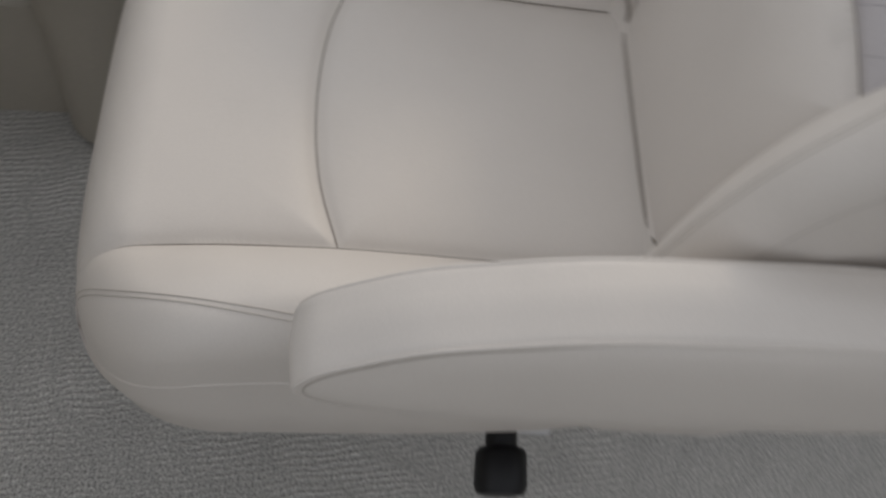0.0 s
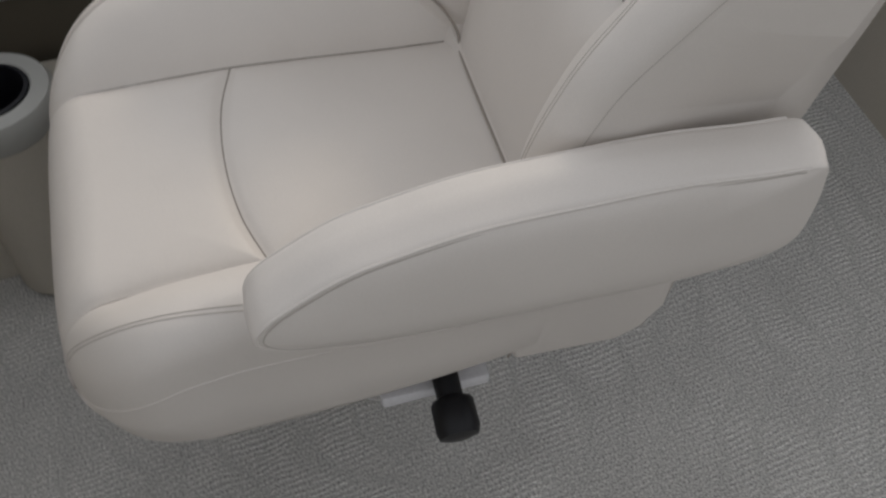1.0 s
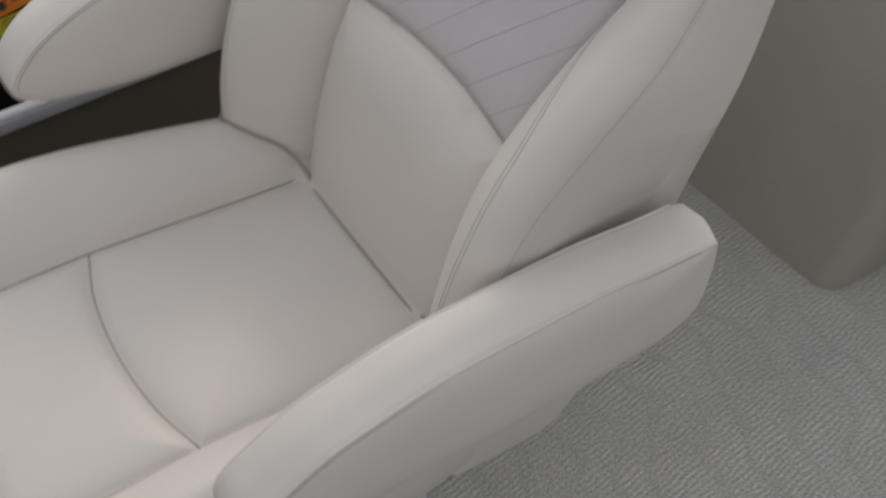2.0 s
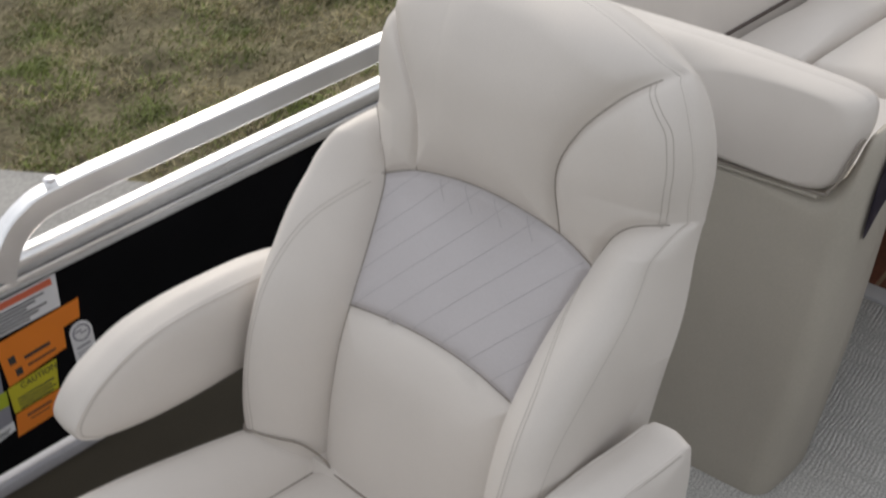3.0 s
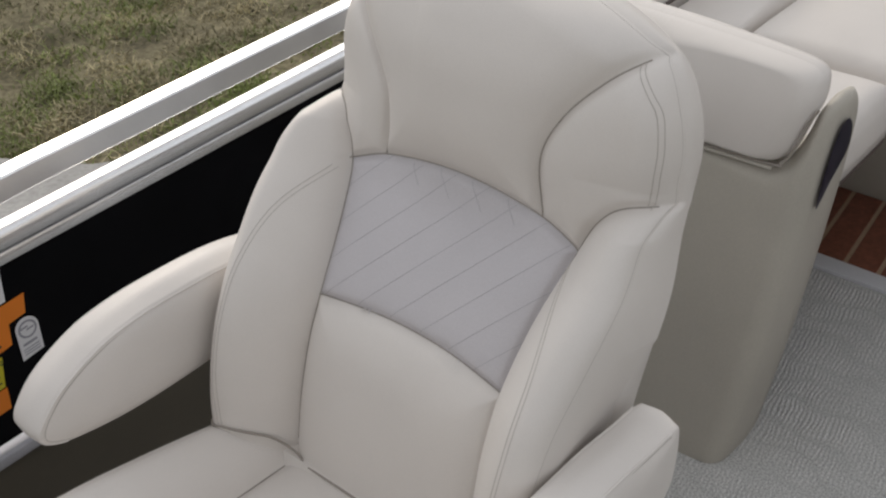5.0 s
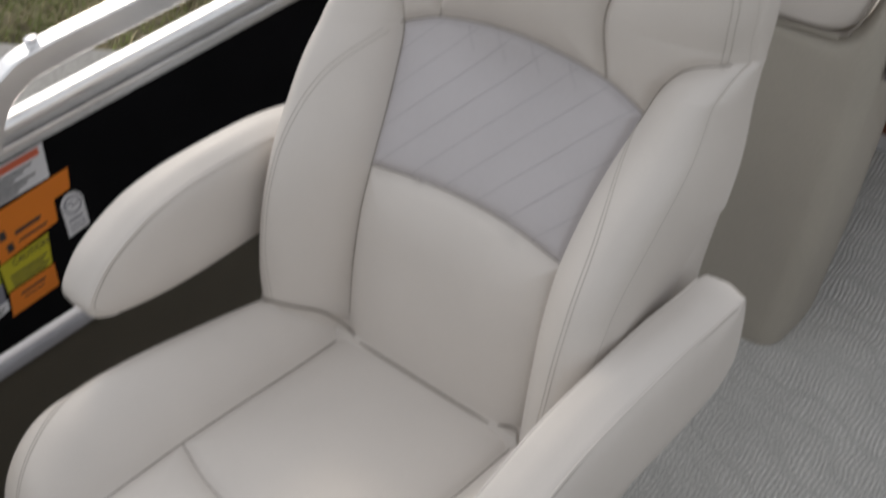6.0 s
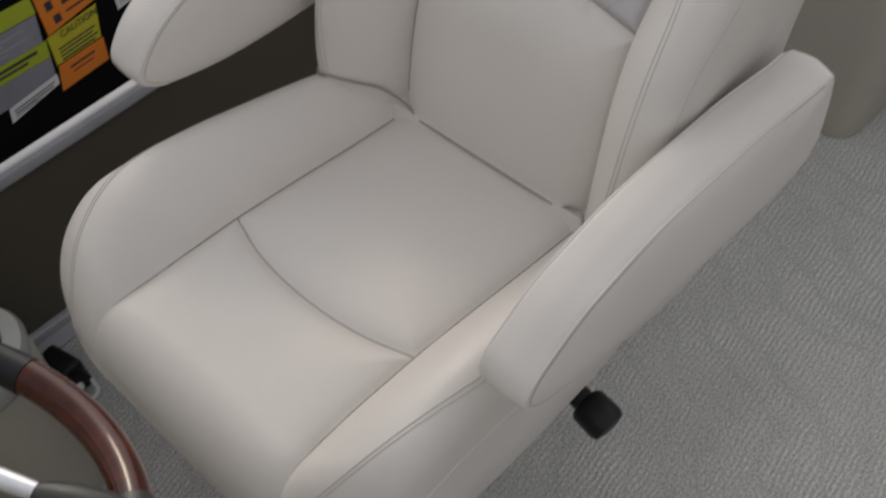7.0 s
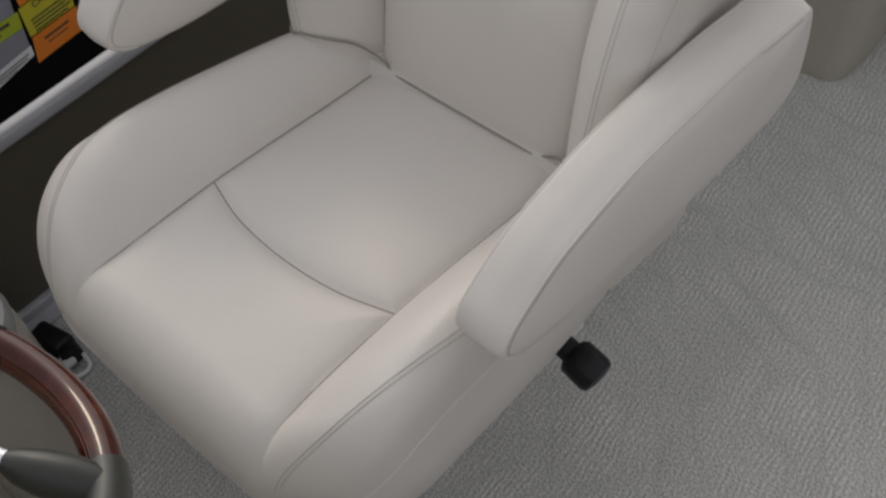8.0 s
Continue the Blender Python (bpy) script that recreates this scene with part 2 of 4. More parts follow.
class Pad:
    """An upholstered pad: panels over a rounded outline, sewn along seams, with a boxed side."""

    def __init__(self, outline, centre, height, panel, seams, place, n=70, edge=0.04, puff=0.012, soft=0.02, groove=0.007, square=False):
        self.line = spline(outline, 360, True)
        self.centre, self.height, self.panel, self.seams, self.place = np.array(centre), height, panel, seams, place
        self.square = square
        self.n, self.edge, self.puff, self.soft, self.groove = n, edge, puff, soft, groove
        d = self.line - self.centre
        ang = np.arctan2(d[:, 1], d[:, 0])
        k = ang.argsort()
        self.ang, self.rad = ang[k], np.hypot(d[:, 0], d[:, 1])[k]

    def radius(self, a):
        return np.interp(a, self.ang, self.rad, period=math.tau)

    def surface(self, P):
        """Height of the finished upholstery at places of the plan."""
        d = P - self.centre
        a = np.arctan2(d[:, 1], d[:, 0])
        R = self.radius(a)
        e = np.maximum(R - np.hypot(d[:, 0], d[:, 1]), 0)
        if self.square:
            e = np.minimum(e, near(P, [np.vstack([self.line, self.line[:1]])])[0])
        rim_at = self.centre + R[:, None] * np.stack([np.cos(a), np.sin(a)], 1)
        er = self.edge(P if self.square else rim_at) if callable(self.edge) else self.edge
        q = np.clip((er - e) / er, 0, 1)
        near_seam, _ = near(P, self.seams)
        puff = self.puff(P) if callable(self.puff) else self.puff
        return (self.height(P) + puff * (1 - np.exp(-(np.sqrt(near_seam ** 2 + 1.6e-5) - 0.004) / self.soft)) - self.groove * np.exp(-(near_seam / 0.0065) ** 2)
                - er * (1 - np.sqrt(np.maximum(1 - q * q, 0))))

    def build(self, rows, close):
        n = self.n
        g = np.linspace(-1, 1, 2 * n + 1)
        A, B = [q.ravel() for q in np.meshgrid(g, g, indexing="ij")]
        r = np.maximum(abs(A), abs(B))
        safe = np.where(r == 0, 1, r)
        th = np.where(abs(A) >= abs(B), np.pi / 4 * B / safe * np.sign(A) + np.where(A < 0, np.pi, 0),
                      np.pi / 2 * np.sign(B) - np.pi / 4 * A / safe * np.sign(B))
        th = (th + np.pi) % math.tau - np.pi
        rr = 1 - (1 - r) ** 1.25
        R = self.radius(th)
        P = self.centre + (rr * R)[:, None] * np.stack([np.cos(th), np.sin(th)], 1)
        gap, spot = near(P, self.seams)
        cell = 0.62 * np.sqrt(((P.reshape(2 * n + 1, -1, 2)[1:, 1:] - P.reshape(2 * n + 1, -1, 2)[:-1, :-1]) ** 2).sum(-1) / 2)
        cell = np.pad(cell, ((0, 1), (0, 1)), mode="edge").ravel()
        sewn_in = (gap < cell) & (r < 0.999)
        P = np.where(sewn_in[:, None], spot, P)
        H = self.surface(P)
        V = [self.place(x, y, h) for (x, y), h in zip(P, H)]
        idx = np.arange((2 * n + 1) ** 2).reshape(2 * n + 1, -1)
        quads = np.stack([idx[:-1, :-1], idx[1:, :-1], idx[1:, 1:], idx[:-1, 1:]], -1).reshape(-1, 4)
        W = np.array(V)
        fn = np.cross(W[quads[:, 2]] - W[quads[:, 0]], W[quads[:, 3]] - W[quads[:, 1]])
        VN = np.zeros_like(W)
        for k in range(4):
            np.add.at(VN, quads[:, k], fn)
        up = np.array(self.place(0, 0, 1)) - np.array(self.place(0, 0, 0))
        if (VN @ up).sum() < 0:
            VN, quads = -VN, quads[:, ::-1]
        VN /= np.maximum(np.linalg.norm(VN, axis=1), 1e-12)[:, None]
        groups = {}
        on = sewn_in[quads]
        a, b = on[:, 0] & on[:, 2], on[:, 1] & on[:, 3] & ~(on[:, 0] & on[:, 2])
        pieces = [quads[~a & ~b], quads[a][:, [0, 1, 2]], quads[a][:, [0, 2, 3]], quads[b][:, [0, 1, 3]], quads[b][:, [1, 2, 3]]]
        for qs in pieces:
            if len(qs):
                for q, t in zip(qs.tolist(), self.panel(P[qs].mean(1))):
                    groups.setdefault(t, []).append(q)
        ring = np.concatenate([idx[:-1, 0], idx[-1, :-1], idx[:0:-1, -1], idx[0, :0:-1]])
        rp, rh = P[ring], H[ring]
        dd = np.roll(rp, -1, 0) - np.roll(rp, 1, 0)
        nn = np.stack([dd[:, 1], -dd[:, 0]], 1)
        nn /= np.linalg.norm(nn, axis=1)[:, None]
        if ((rp - self.centre) * nn).sum() < 0:
            nn = -nn
        self.ring, self.ring_h, self.normal = rp, rh, nn
        bands, m = {}, len(ring)
        prev = [V[i] for i in ring]
        loops = [prev]
        for tag, out, depth, f, *drop in rows:
            hh = rh * (1 - f) + (depth(rp) if callable(depth) else depth) * f - sum(drop)
            off = (out(rp) if callable(out) else np.full(m, out))[:, None]
            cur = [self.place(x, y, h) for (x, y), h in zip(rp + nn * off, hh)]
            vs, fs = bands.setdefault(tag, ([], []))
            if not vs or vs[-m:] != prev:
                vs.extend(prev)
            o = len(vs) - m
            vs.extend(cur)
            fs.extend([(o + i, o + (i + 1) % m, o + m + (i + 1) % m, o + m + i) for i in range(m)])
            prev = cur
        if close:
            vs, fs = bands[close]
            o = len(vs) - m
            fs.append(tuple(range(o, o + m)))
        panels = {}
        for t, qs in groups.items():
            used = sorted({i for q in qs for i in q})
            new_of = {u: k for k, u in enumerate(used)}
            panels[t] = ([V[u] for u in used], [tuple(new_of[i] for i in q) for q in qs], [tuple(VN[u]) for u in used])
        return panels, bands

    def inside(self, line, margin=0.006):
        """The stretch of a plan line that lies on the pad."""
        d = np.array(line) - self.centre
        return np.array(line)[np.hypot(d[:, 0], d[:, 1]) < self.radius(np.arctan2(d[:, 1], d[:, 0])) - margin]

    def along(self, line, lift=0.0):
        """Places on the upholstery along a line of the plan."""
        P = np.array(line)
        return [self.place(x, y, h + lift) for (x, y), h in zip(P, self.surface(P))]


def shifted(line, d):
    """A plan line moved sideways."""
    line = np.array(line)
    t = np.gradient(line, axis=0)
    t /= np.maximum(np.linalg.norm(t, axis=1), 1e-9)[:, None]
    return line + d * np.stack([-t[:, 1], t[:, 0]], 1)


# ---- setting: deck, side fence, ground ----
deck = part("floor", box((-0.72, -2.2, -0.06), (1.85, 1.757, 0.0), 0.004, 1), CARPET,
                                                     label="grey loop-pile carpet on the boat deck")
tagged(deck, category="floor", kind="structure")
hull = part("hull", box((-0.66, -2.1, -0.97), (1.79, 3.5, -0.06), 0.03), DULL)
tagged(hull, "plain grey metal hull under the deck, standing on concrete", "hull", kind="structure")
trim = part("trim", box((-0.72, 1.757, -0.06), (1.85, 1.812, 0.008), 0.006), SATIN)
tagged(trim, "pale metal trim strip where carpet meets planks", "trim", kind="structure")
planks = thing("floor_aft", (0.5, 2.4, 0), "reddish-brown teak planks with pale inlay lines", "floor", kind="structure")
part("underlay", box((-0.72, 1.812, -0.06), (1.85, 3.6, 0.001)), HOLLY, planks)
x = -0.50
while x < 1.80:
    bm = box((x, 1.814, -0.004), (x + 0.075, 3.6, 0.004), 0.0015, 1)
    for v in bm.verts:
        v.co.x -= 0.115 * (v.co.y - 1.8)
    part("plank", bm, TEAK, planks, smooth=False)
    x += 0.086

FX = -0.705                                            # inner face of the side fence
fence = thing("fence", (FX, 0.3, 0), "aluminium side fence with gloss black and brown panels", "railing", kind="structure")


def rail(name, y0, y1, z0, z1, depth, bevel, mat=None):
    return part(name, box((FX - depth, y0, z0), (FX + 0.012, y1, z1), bevel, 3), mat or ALU, fence)


Y0, Y1 = -2.0, 2.6
part("panel", box((FX - 0.012, Y0, 0.385), (FX - 0.004, Y1, 0.752)), BLACK, fence, "gloss black panel", smooth=False)
part("panel", box((FX - 0.012, Y0, 0.03), (FX - 0.002, Y1, 0.355)), BROWN, fence, "dark brown panel", smooth=False)
rail("rail", Y0, Y1, 0.738, 0.776, 0.03, 0.012)
part("lip", box((FX - 0.02, Y0, 0.712), (FX + 0.004, Y1, 0.734), 0.004), ALU, fence)
rail("rail", Y0, Y1, 0.348, 0.374, 0.02, 0.006, DULL)
rail("rail", Y0, Y1, 0.0, 0.028, 0.02, 0.004, DULL)
part("lip", box((FX - 0.02, Y0, 0.0), (FX + 0.045, Y1, 0.008), 0.002), DULL, fence)
# the open top rail, bent down at its forward end
top = spline([(0.0, 2.6), (0.0, 1.2), (0.0, 0.4), (0.0, 0.14), (-0.012, 0.07), (-0.045, 0.025), (-0.10, -0.005)], 70)
bm = bmesh.new()
rings = []
for i, (dz, y) in enumerate(top):
    a, b = top[max(i - 1, 0)], top[min(i + 1, len(top) - 1)]
    t = Vector((0, b[1] - a[1], b[0] - a[0])).normalized()
    u = t.cross(Vector((1, 0, 0))).normalized()
    if u.z < 0:
        u = -u
    c = Vector((FX - 0.006, y, 0.841 + dz))
    rings.append([bm.verts.new(c + Vector((w * 0.019, 0, 0)) + u * h * 0.0215) for w, h in
                  ((-0.82, -1), (0.82, -1), (1, -0.86), (1, 0.86), (0.82, 1), (-0.82, 1), (-1, 0.86), (-1, -0.86))])
for a, b in zip(rings, rings[1:]):
    for k in range(8):
        bm.faces.new((a[k], a[(k + 1) % 8], b[(k + 1) % 8], b[k]))
bm.faces.new(rings[0]), bm.faces.new(rings[-1])
part("top_rail", bm, ALU, fence)
for y in (1.0, 1.9):
    part("post", box((FX - 0.02, y - 0.015, 0.766), (FX + 0.008, y + 0.015, 0.836), 0.003), ALU, fence)
bolt = thing("cover_snap", (FX - 0.006, 0.125, 0.862), "small chrome snap stud on the top rail", "stud")
part("base", lathe([(0.011, 0), (0.012, 0.003), (0.009, 0.006)], (FX - 0.006, 0.125, 0.862), 16), ALU, bolt)
part("cap", lathe([(0.007, 0), (0.007, 0.003), (0.011, 0.004), (0.011, 0.007), (0.007, 0.009)], (FX - 0.006, 0.125, 0.866), 16), STEEL, bolt)

# unseen opposite fence, added to cut the low light from +x
far_side = thing("unseen_fence", (1.83, 0.3, 0), "unseen plain brown side fence with an aluminium rail, added to block low light", "railing", kind="structure")
part("panel", box((1.815, -2.0, 0.03), (1.827, 3.4, 0.74)), BROWN, far_side, "dark brown panel", smooth=False)
part("rail", box((1.80, -2.0, 0.738), (1.842, 3.4, 0.776), 0.012, 3), ALU, far_side)
part("rail", box((1.80, -2.0, 0.0), (1.842, 3.4, 0.028), 0.004), DULL, far_side)

GZ = -0.95
ground = thing("ground", (0, 0, GZ), "dry patchy turf round the boat", "ground", kind="structure")
GN = 120
gx, gy = np.meshgrid(np.concatenate([[-900, -120, -30], np.linspace(-10, -1.4, GN), [4, 30, 120, 900]]),
                     np.concatenate([[-900, -60, -12], np.linspace(-2, 9, GN), [30, 120, 900]]), indexing="ij")
gz = np.array([[0.05 * noise.noise(Vector((a * 0.9, b * 0.9, 0))) + 0.03 * noise.noise(Vector((a * 4, b * 4, 3))) if abs(a) < 20 and abs(b) < 20 else 0
                for a, b in zip(r1, r2)] for r1, r2 in zip(gx, gy)]) + GZ
gi = np.arange(gx.size).reshape(gx.shape)
raw("turf", list(zip(gx.ravel().tolist(), gy.ravel().tolist(), gz.ravel().tolist())),
    np.stack([gi[:-1, :-1], gi[1:, :-1], gi[1:, 1:], gi[:-1, 1:]], -1).reshape(-1, 4).tolist(), SOIL, ground)
# the slab's unseen reach to +x is lengthened to bounce light onto the chair
slab = part("pavement", prism([(-3.5, 1.72), (-9, -1.2), (-9, -8), (14, -8), (14, 2.6), (-3.2, 2.1)], 0.09, 0.01, m=Matrix.Translation((0, 0, GZ - 0.02))), CONCRETE)
tagged(slab, "pale grey concrete slab beside the turf", "pavement", kind="structure")

# dry and green blades in clumps
def blades(name, count, seed, mat, tall, label):
    g = np.random.default_rng(seed)
    cx, cy = g.uniform(-6.8, -2.2, 420), g.uniform(0.8, 6.2, 420)
    weight = np.array([max(0.02, 0.5 + noise.noise(Vector((a * 1.3, b * 1.3, seed)))) for a, b in zip(cx, cy)])
    pick = g.choice(420, count, p=weight / weight.sum())
    bx, by = cx[pick] + g.normal(0, 0.085, count), cy[pick] + g.normal(0, 0.085, count)
    verts, faces = [], []
    for a, b in zip(bx, by):
        if b < 1.75 + 0.53 * (a + 3.5) + 0.06 or a > -3.25 and b < 2.7:
            continue
        h, w = tall * g.uniform(0.4, 1.2), 0.0025 + 0.0035 * g.random()
        q, bend, d = g.uniform(0, math.tau), g.uniform(0.4, 2.2) * h, g.uniform(0, math.tau)
        u = np.array((math.cos(q) * w, math.sin(q) * w, 0))
        o = np.array((a, b, GZ - 0.01 + 0.05 * noise.noise(Vector((a * 0.9, b * 0.9, 0))) + 0.03 * noise.noise(Vector((a * 4, b * 4, 3)))))
        m = o + np.array((math.cos(d) * bend * 0.35, math.sin(d) * bend * 0.35, h * 0.65))
        t = o + np.array((math.cos(d) * bend, math.sin(d) * bend, h))
        k = len(verts)
        verts += [tuple(o - u), tuple(o + u), tuple(m + u * 0.8), tuple(m - u * 0.8), tuple(t)]
        faces += [(k, k + 1, k + 2, k + 3), (k + 3, k + 2, k + 4)]
    ob = raw(name, verts, faces, mat, None, label, smooth=False)
    return tagged(ob, category="grass", kind="stuff")


def uneven(m, lo, hi):
    """Every blade a little lighter or darker."""
    nt, links = m.node_tree.nodes, m.node_tree.links
    b = nt["Principled BSDF"]
    was = b.inputs["Base Color"].links[0].from_socket
    r, x = nt.new("ShaderNodeMapRange"), nt.new("ShaderNodeMix")
    r.inputs["To Min"].default_value, r.inputs["To Max"].default_value = lo, hi
    links.new(nt.new("ShaderNodeNewGeometry").outputs["Random Per Island"], r.inputs["Value"])
    x.data_type, x.blend_type = "RGBA", "MULTIPLY"
    x.inputs["Factor"].default_value = 1.0
    links.new(was, x.inputs["A"])
    links.new(r.outputs["Result"], x.inputs["B"])
    links.new(x.outputs["Result"], b.inputs["Base Color"])
    return m


DRYGRASS = uneven(material("dry_grass", (0.44, 0.38, 0.22), 0.8, spread=0.5, spread_scale=1.3), 0.5, 1.2)
GREENGRASS = uneven(material("green_grass", (0.20, 0.24, 0.06), 0.7, spread=0.5, spread_scale=1.3), 0.5, 1.2)
blades("dry_grass", 42000, 7, DRYGRASS, 0.045, "straw-coloured dry grass blades in loose clumps")
blades("green_grass", 30000, 11, GREENGRASS, 0.05, "short green grass blades in patches")

# ---- helm chair ----
chair = thing("helm_chair", (0, 0, 0), "cream vinyl captain's chair with grey quilted back panel and padded arms", "chair")

# backrest plan: across, up along the recline; height towards the sitter
BO, BV = np.array((0, 0.2, 0.522)), np.array((0, 0.322, 0.947))
BN = np.array((0, -0.947, 0.322))


def on_back(x, v, h):
    """A place on the back; the head's far side is worn narrower and further back."""
    s = min(max((v - 0.45) / 0.14, 0), 1)
    s *= s * (3 - 2 * s) * min(max(-x / 0.06, 0), 1)
    x, h = x * (1 - 0.11 * s), h - 0.020 * s * abs(x) / 0.2
    return tuple(BO + np.array((x, 0, 0)) + BV * v + BN * h)


half = [(0.0, -0.014), (0.10, -0.014), (0.17, -0.016), (0.250, -0.014), (0.283, 0.030), (0.295, 0.12), (0.302, 0.26), (0.302, 0.40), (0.296, 0.49), (0.292, 0.545),
        (0.296, 0.60), (0.287, 0.652), (0.260, 0.702), (0.20, 0.743), (0.11, 0.772), (0.0, 0.783)]
narrow = [(a - 0.011 * (a > 0.24 and b < 0.3), b) for a, b in half]
slim = [(-a + 0.018 * (a > 0.24 and b < 0.3) + 0.006 * (a > 0.24 and 0.3 < b < 0.45), b) for a, b in half]
outline = narrow + slim[-2:0:-1]
back_line = curve1([(-0.1, 0.0), (0.0, -0.002), (0.10, 0.002), (0.2, 0.0), (0.276, -0.014), (0.37, -0.045), (0.455, -0.078), (0.49, -0.070),
                    (0.56, -0.040), (0.65, -0.022), (0.72, -0.028), (0.8, -0.06)])
inner = spline([(0.165, -0.09), (0.172, 0.1), (0.171, 0.2), (0.171, 0.276), (0.180, 0.37), (0.200, 0.458), (0.225, 0.503), (0.255, 0.527), (0.31, 0.541)], 70)
low_arc = spline([(-0.171, 0.262), (-0.08, 0.272), (0, 0.275), (0.08, 0.270), (0.171, 0.254)], 40)
high_arc = spline([(-0.200, 0.451), (-0.125, 0.478), (0, 0.492), (0.125, 0.478), (0.200, 0.451)], 40)
head = spline([(0.137, 0.475), (0.134, 0.53), (0.142, 0.575), (0.169, 0.622), (0.206, 0.665), (0.242, 0.700), (0.287, 0.744)], 60)
wing = spline([(0.240, 0.696), (0.263, 0.667), (0.276, 0.645), (0.282, 0.610), (0.281, 0.575), (0.275, 0.532)], 30)
flip = np.array((-1, 1))
back_seams = [inner, inner * flip, low_arc, high_arc, head, head * flip]
bolster_end = curve1([(-0.1, 0.055), (0.0, 0.070), (0.12, 0.085), (0.28, 0.084), (0.40, 0.071), (0.47, 0.052), (0.53, 0.012), (0.56, 0.0), (0.8, 0.0)])


def inner_x(v):
    k = inner[:, 1].argsort()
    return np.interp(v, inner[k, 1], inner[k, 0])


def back_panel(P):
    a, v = abs(P[:, 0]), P[:, 1]
    out = np.full(len(P), "wing", dtype=object)
    out[(a > inner_x(v)) & (v < 0.541)] = "bolster"
    mid = (a <= inner_x(v)) & (v < 0.50)
    lo, hi = np.interp(P[:, 0], low_arc[:, 0], low_arc[:, 1]), np.interp(P[:, 0], high_arc[:, 0], high_arc[:, 1])
    out[mid & (v < lo)] = "lower"
    out[mid & (v >= lo) & (v < hi)] = "grey"
    hx = np.interp(v, head[:, 1], head[:, 0])
    top_of = (v >= hi) & (a < hx) & (a < 0.29) & ((v > 0.484) | (a < 0.2))
    out[top_of & (v >= hi)] = "head"
    wx = np.interp(v, wing[::-1, 1], wing[::-1, 0])
    out[(out == "wing") & (v > 0.54) & (a > wx) & (v < 0.70)] = "edge"
    side = P[:, 0] > 0
    names = np.array([f"{o}{'+' if s and o in ('wing', 'bolster', 'edge') else ''}" for o, s in zip(out, side)], dtype=object)
    return names


def back_height(P):
    a, v = abs(P[:, 0]), P[:, 1]
    q = np.clip((a - inner_x(v)) / 0.09, 0, 1)
    rise = bolster_end(v) * (np.sin(q * np.pi / 2) ** 0.8) * (v < 0.545)
    curl = -0.35 * np.clip(a - 0.12, 0, 1) ** 2 * 4 * np.clip((v - 0.5) / 0.05, 0, 1)
    return back_line(v) + rise + curl


def back_puff(P):
    t = back_panel(P)
    return np.where(t == "grey", 0.008, np.where(t == "head", 0.024, 0.014))


back_pad = Pad(outline, (0, 0.36), back_height, back_panel, back_seams, on_back, n=130, puff=back_puff, soft=0.022,
               edge=lambda P: np.interp(P[:, 1], (0.0, 0.03, 0.10, 0.5, 0.6), (0.024, 0.026, 0.036, 0.036, 0.045)))
panels, bands = back_pad.build([("side", 0.004, -0.16, 0.12), ("side", lambda P: 0.006 - 0.006 * np.clip((P[:, 1] - 0.56) / 0.15, 0, 1) - 0.014 * np.clip((0.36 - P[:, 1]) / 0.1, 0, 1), -0.16, 0.45),
                                ("side", lambda P: 0.002 - 0.012 * np.clip((P[:, 1] - 0.56) / 0.15, 0, 1) - 0.024 * np.clip((0.36 - P[:, 1]) / 0.1, 0, 1), -0.16, 0.85), ("rear", lambda P: -0.012 - 0.018 * np.clip((P[:, 1] - 0.56) / 0.15, 0, 1), -0.16, 1.0),
                                ("rear", lambda P: -0.06 - 0.03 * np.clip((P[:, 1] - 0.5) / 0.2, 0, 1), -0.175, 1.0)], "rear")
names = {"lower": ("backrest", VINYL, ""), "grey": ("back_insert", GREY, "pale grey diamond-stitched vinyl insert"), "head": ("headrest", VINYL, ""),
         "wing": ("head_wing", VINYL, ""), "wing+": ("head_wing", VINYL, ""), "edge": ("head_edge", VINYL, ""), "edge+": ("head_edge", VINYL, ""),
         "bolster": ("back_bolster", VINYL, ""), "bolster+": ("back_bolster", VINYL, "")}
for key in ("lower", "grey", "head", "wing", "wing+", "edge", "edge+", "bolster", "bolster+"):
    nm, mt, lb = names[key]
    sewn(nm, *panels[key], mt, chair, lb)
raw("back_side", *bands["side"], VINYL, chair)
raw("back_shell", *bands["rear"], VINYL, chair)

# diamond quilting on the grey insert, dark cords as shade in the seams, twin sewn lines on bolsters and wings
def cords(name, lines, radius, mat, parent, label="", joined=False):
    """Thin cords along lines; each a part of its own unless they are past counting."""
    if not joined:
        return [part(name, tube(pts, radius, 5), mat, parent, label) for pts in lines]
    bm = bmesh.new()
    for pts in lines:
        tube(pts, radius, 5, bm=bm)
    return part(name, bm, mat, parent, label)


quilt = []
for k in range(-7, 10):
    for slope in (1.05, -1.3):
        ln = np.array([(-0.2 + q * 0.4, 0.375 + slope * (-0.2 + q * 0.4 - k * 0.055)) for q in np.linspace(0, 1, 110)])
        keep = back_panel(ln) == "grey"
        if slope < 0:
            keep &= ln[:, 1] > 0.45
        if keep.sum() > 6:
            quilt.append(back_pad.along(ln[keep], -0.0001))
tagged(cords("quilting", quilt, 0.0005, material("grey_thread", (0.39, 0.375, 0.39), 0.8), chair, "grey diamond quilting lines", True), kind="stuff")
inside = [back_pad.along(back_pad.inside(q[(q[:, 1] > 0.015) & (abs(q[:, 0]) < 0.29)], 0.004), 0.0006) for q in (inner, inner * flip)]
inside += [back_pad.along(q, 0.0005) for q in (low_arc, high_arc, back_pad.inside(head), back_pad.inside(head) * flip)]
cords("seam_and_shade_cord", inside, 0.0011, CREASE, chair)
twin = []
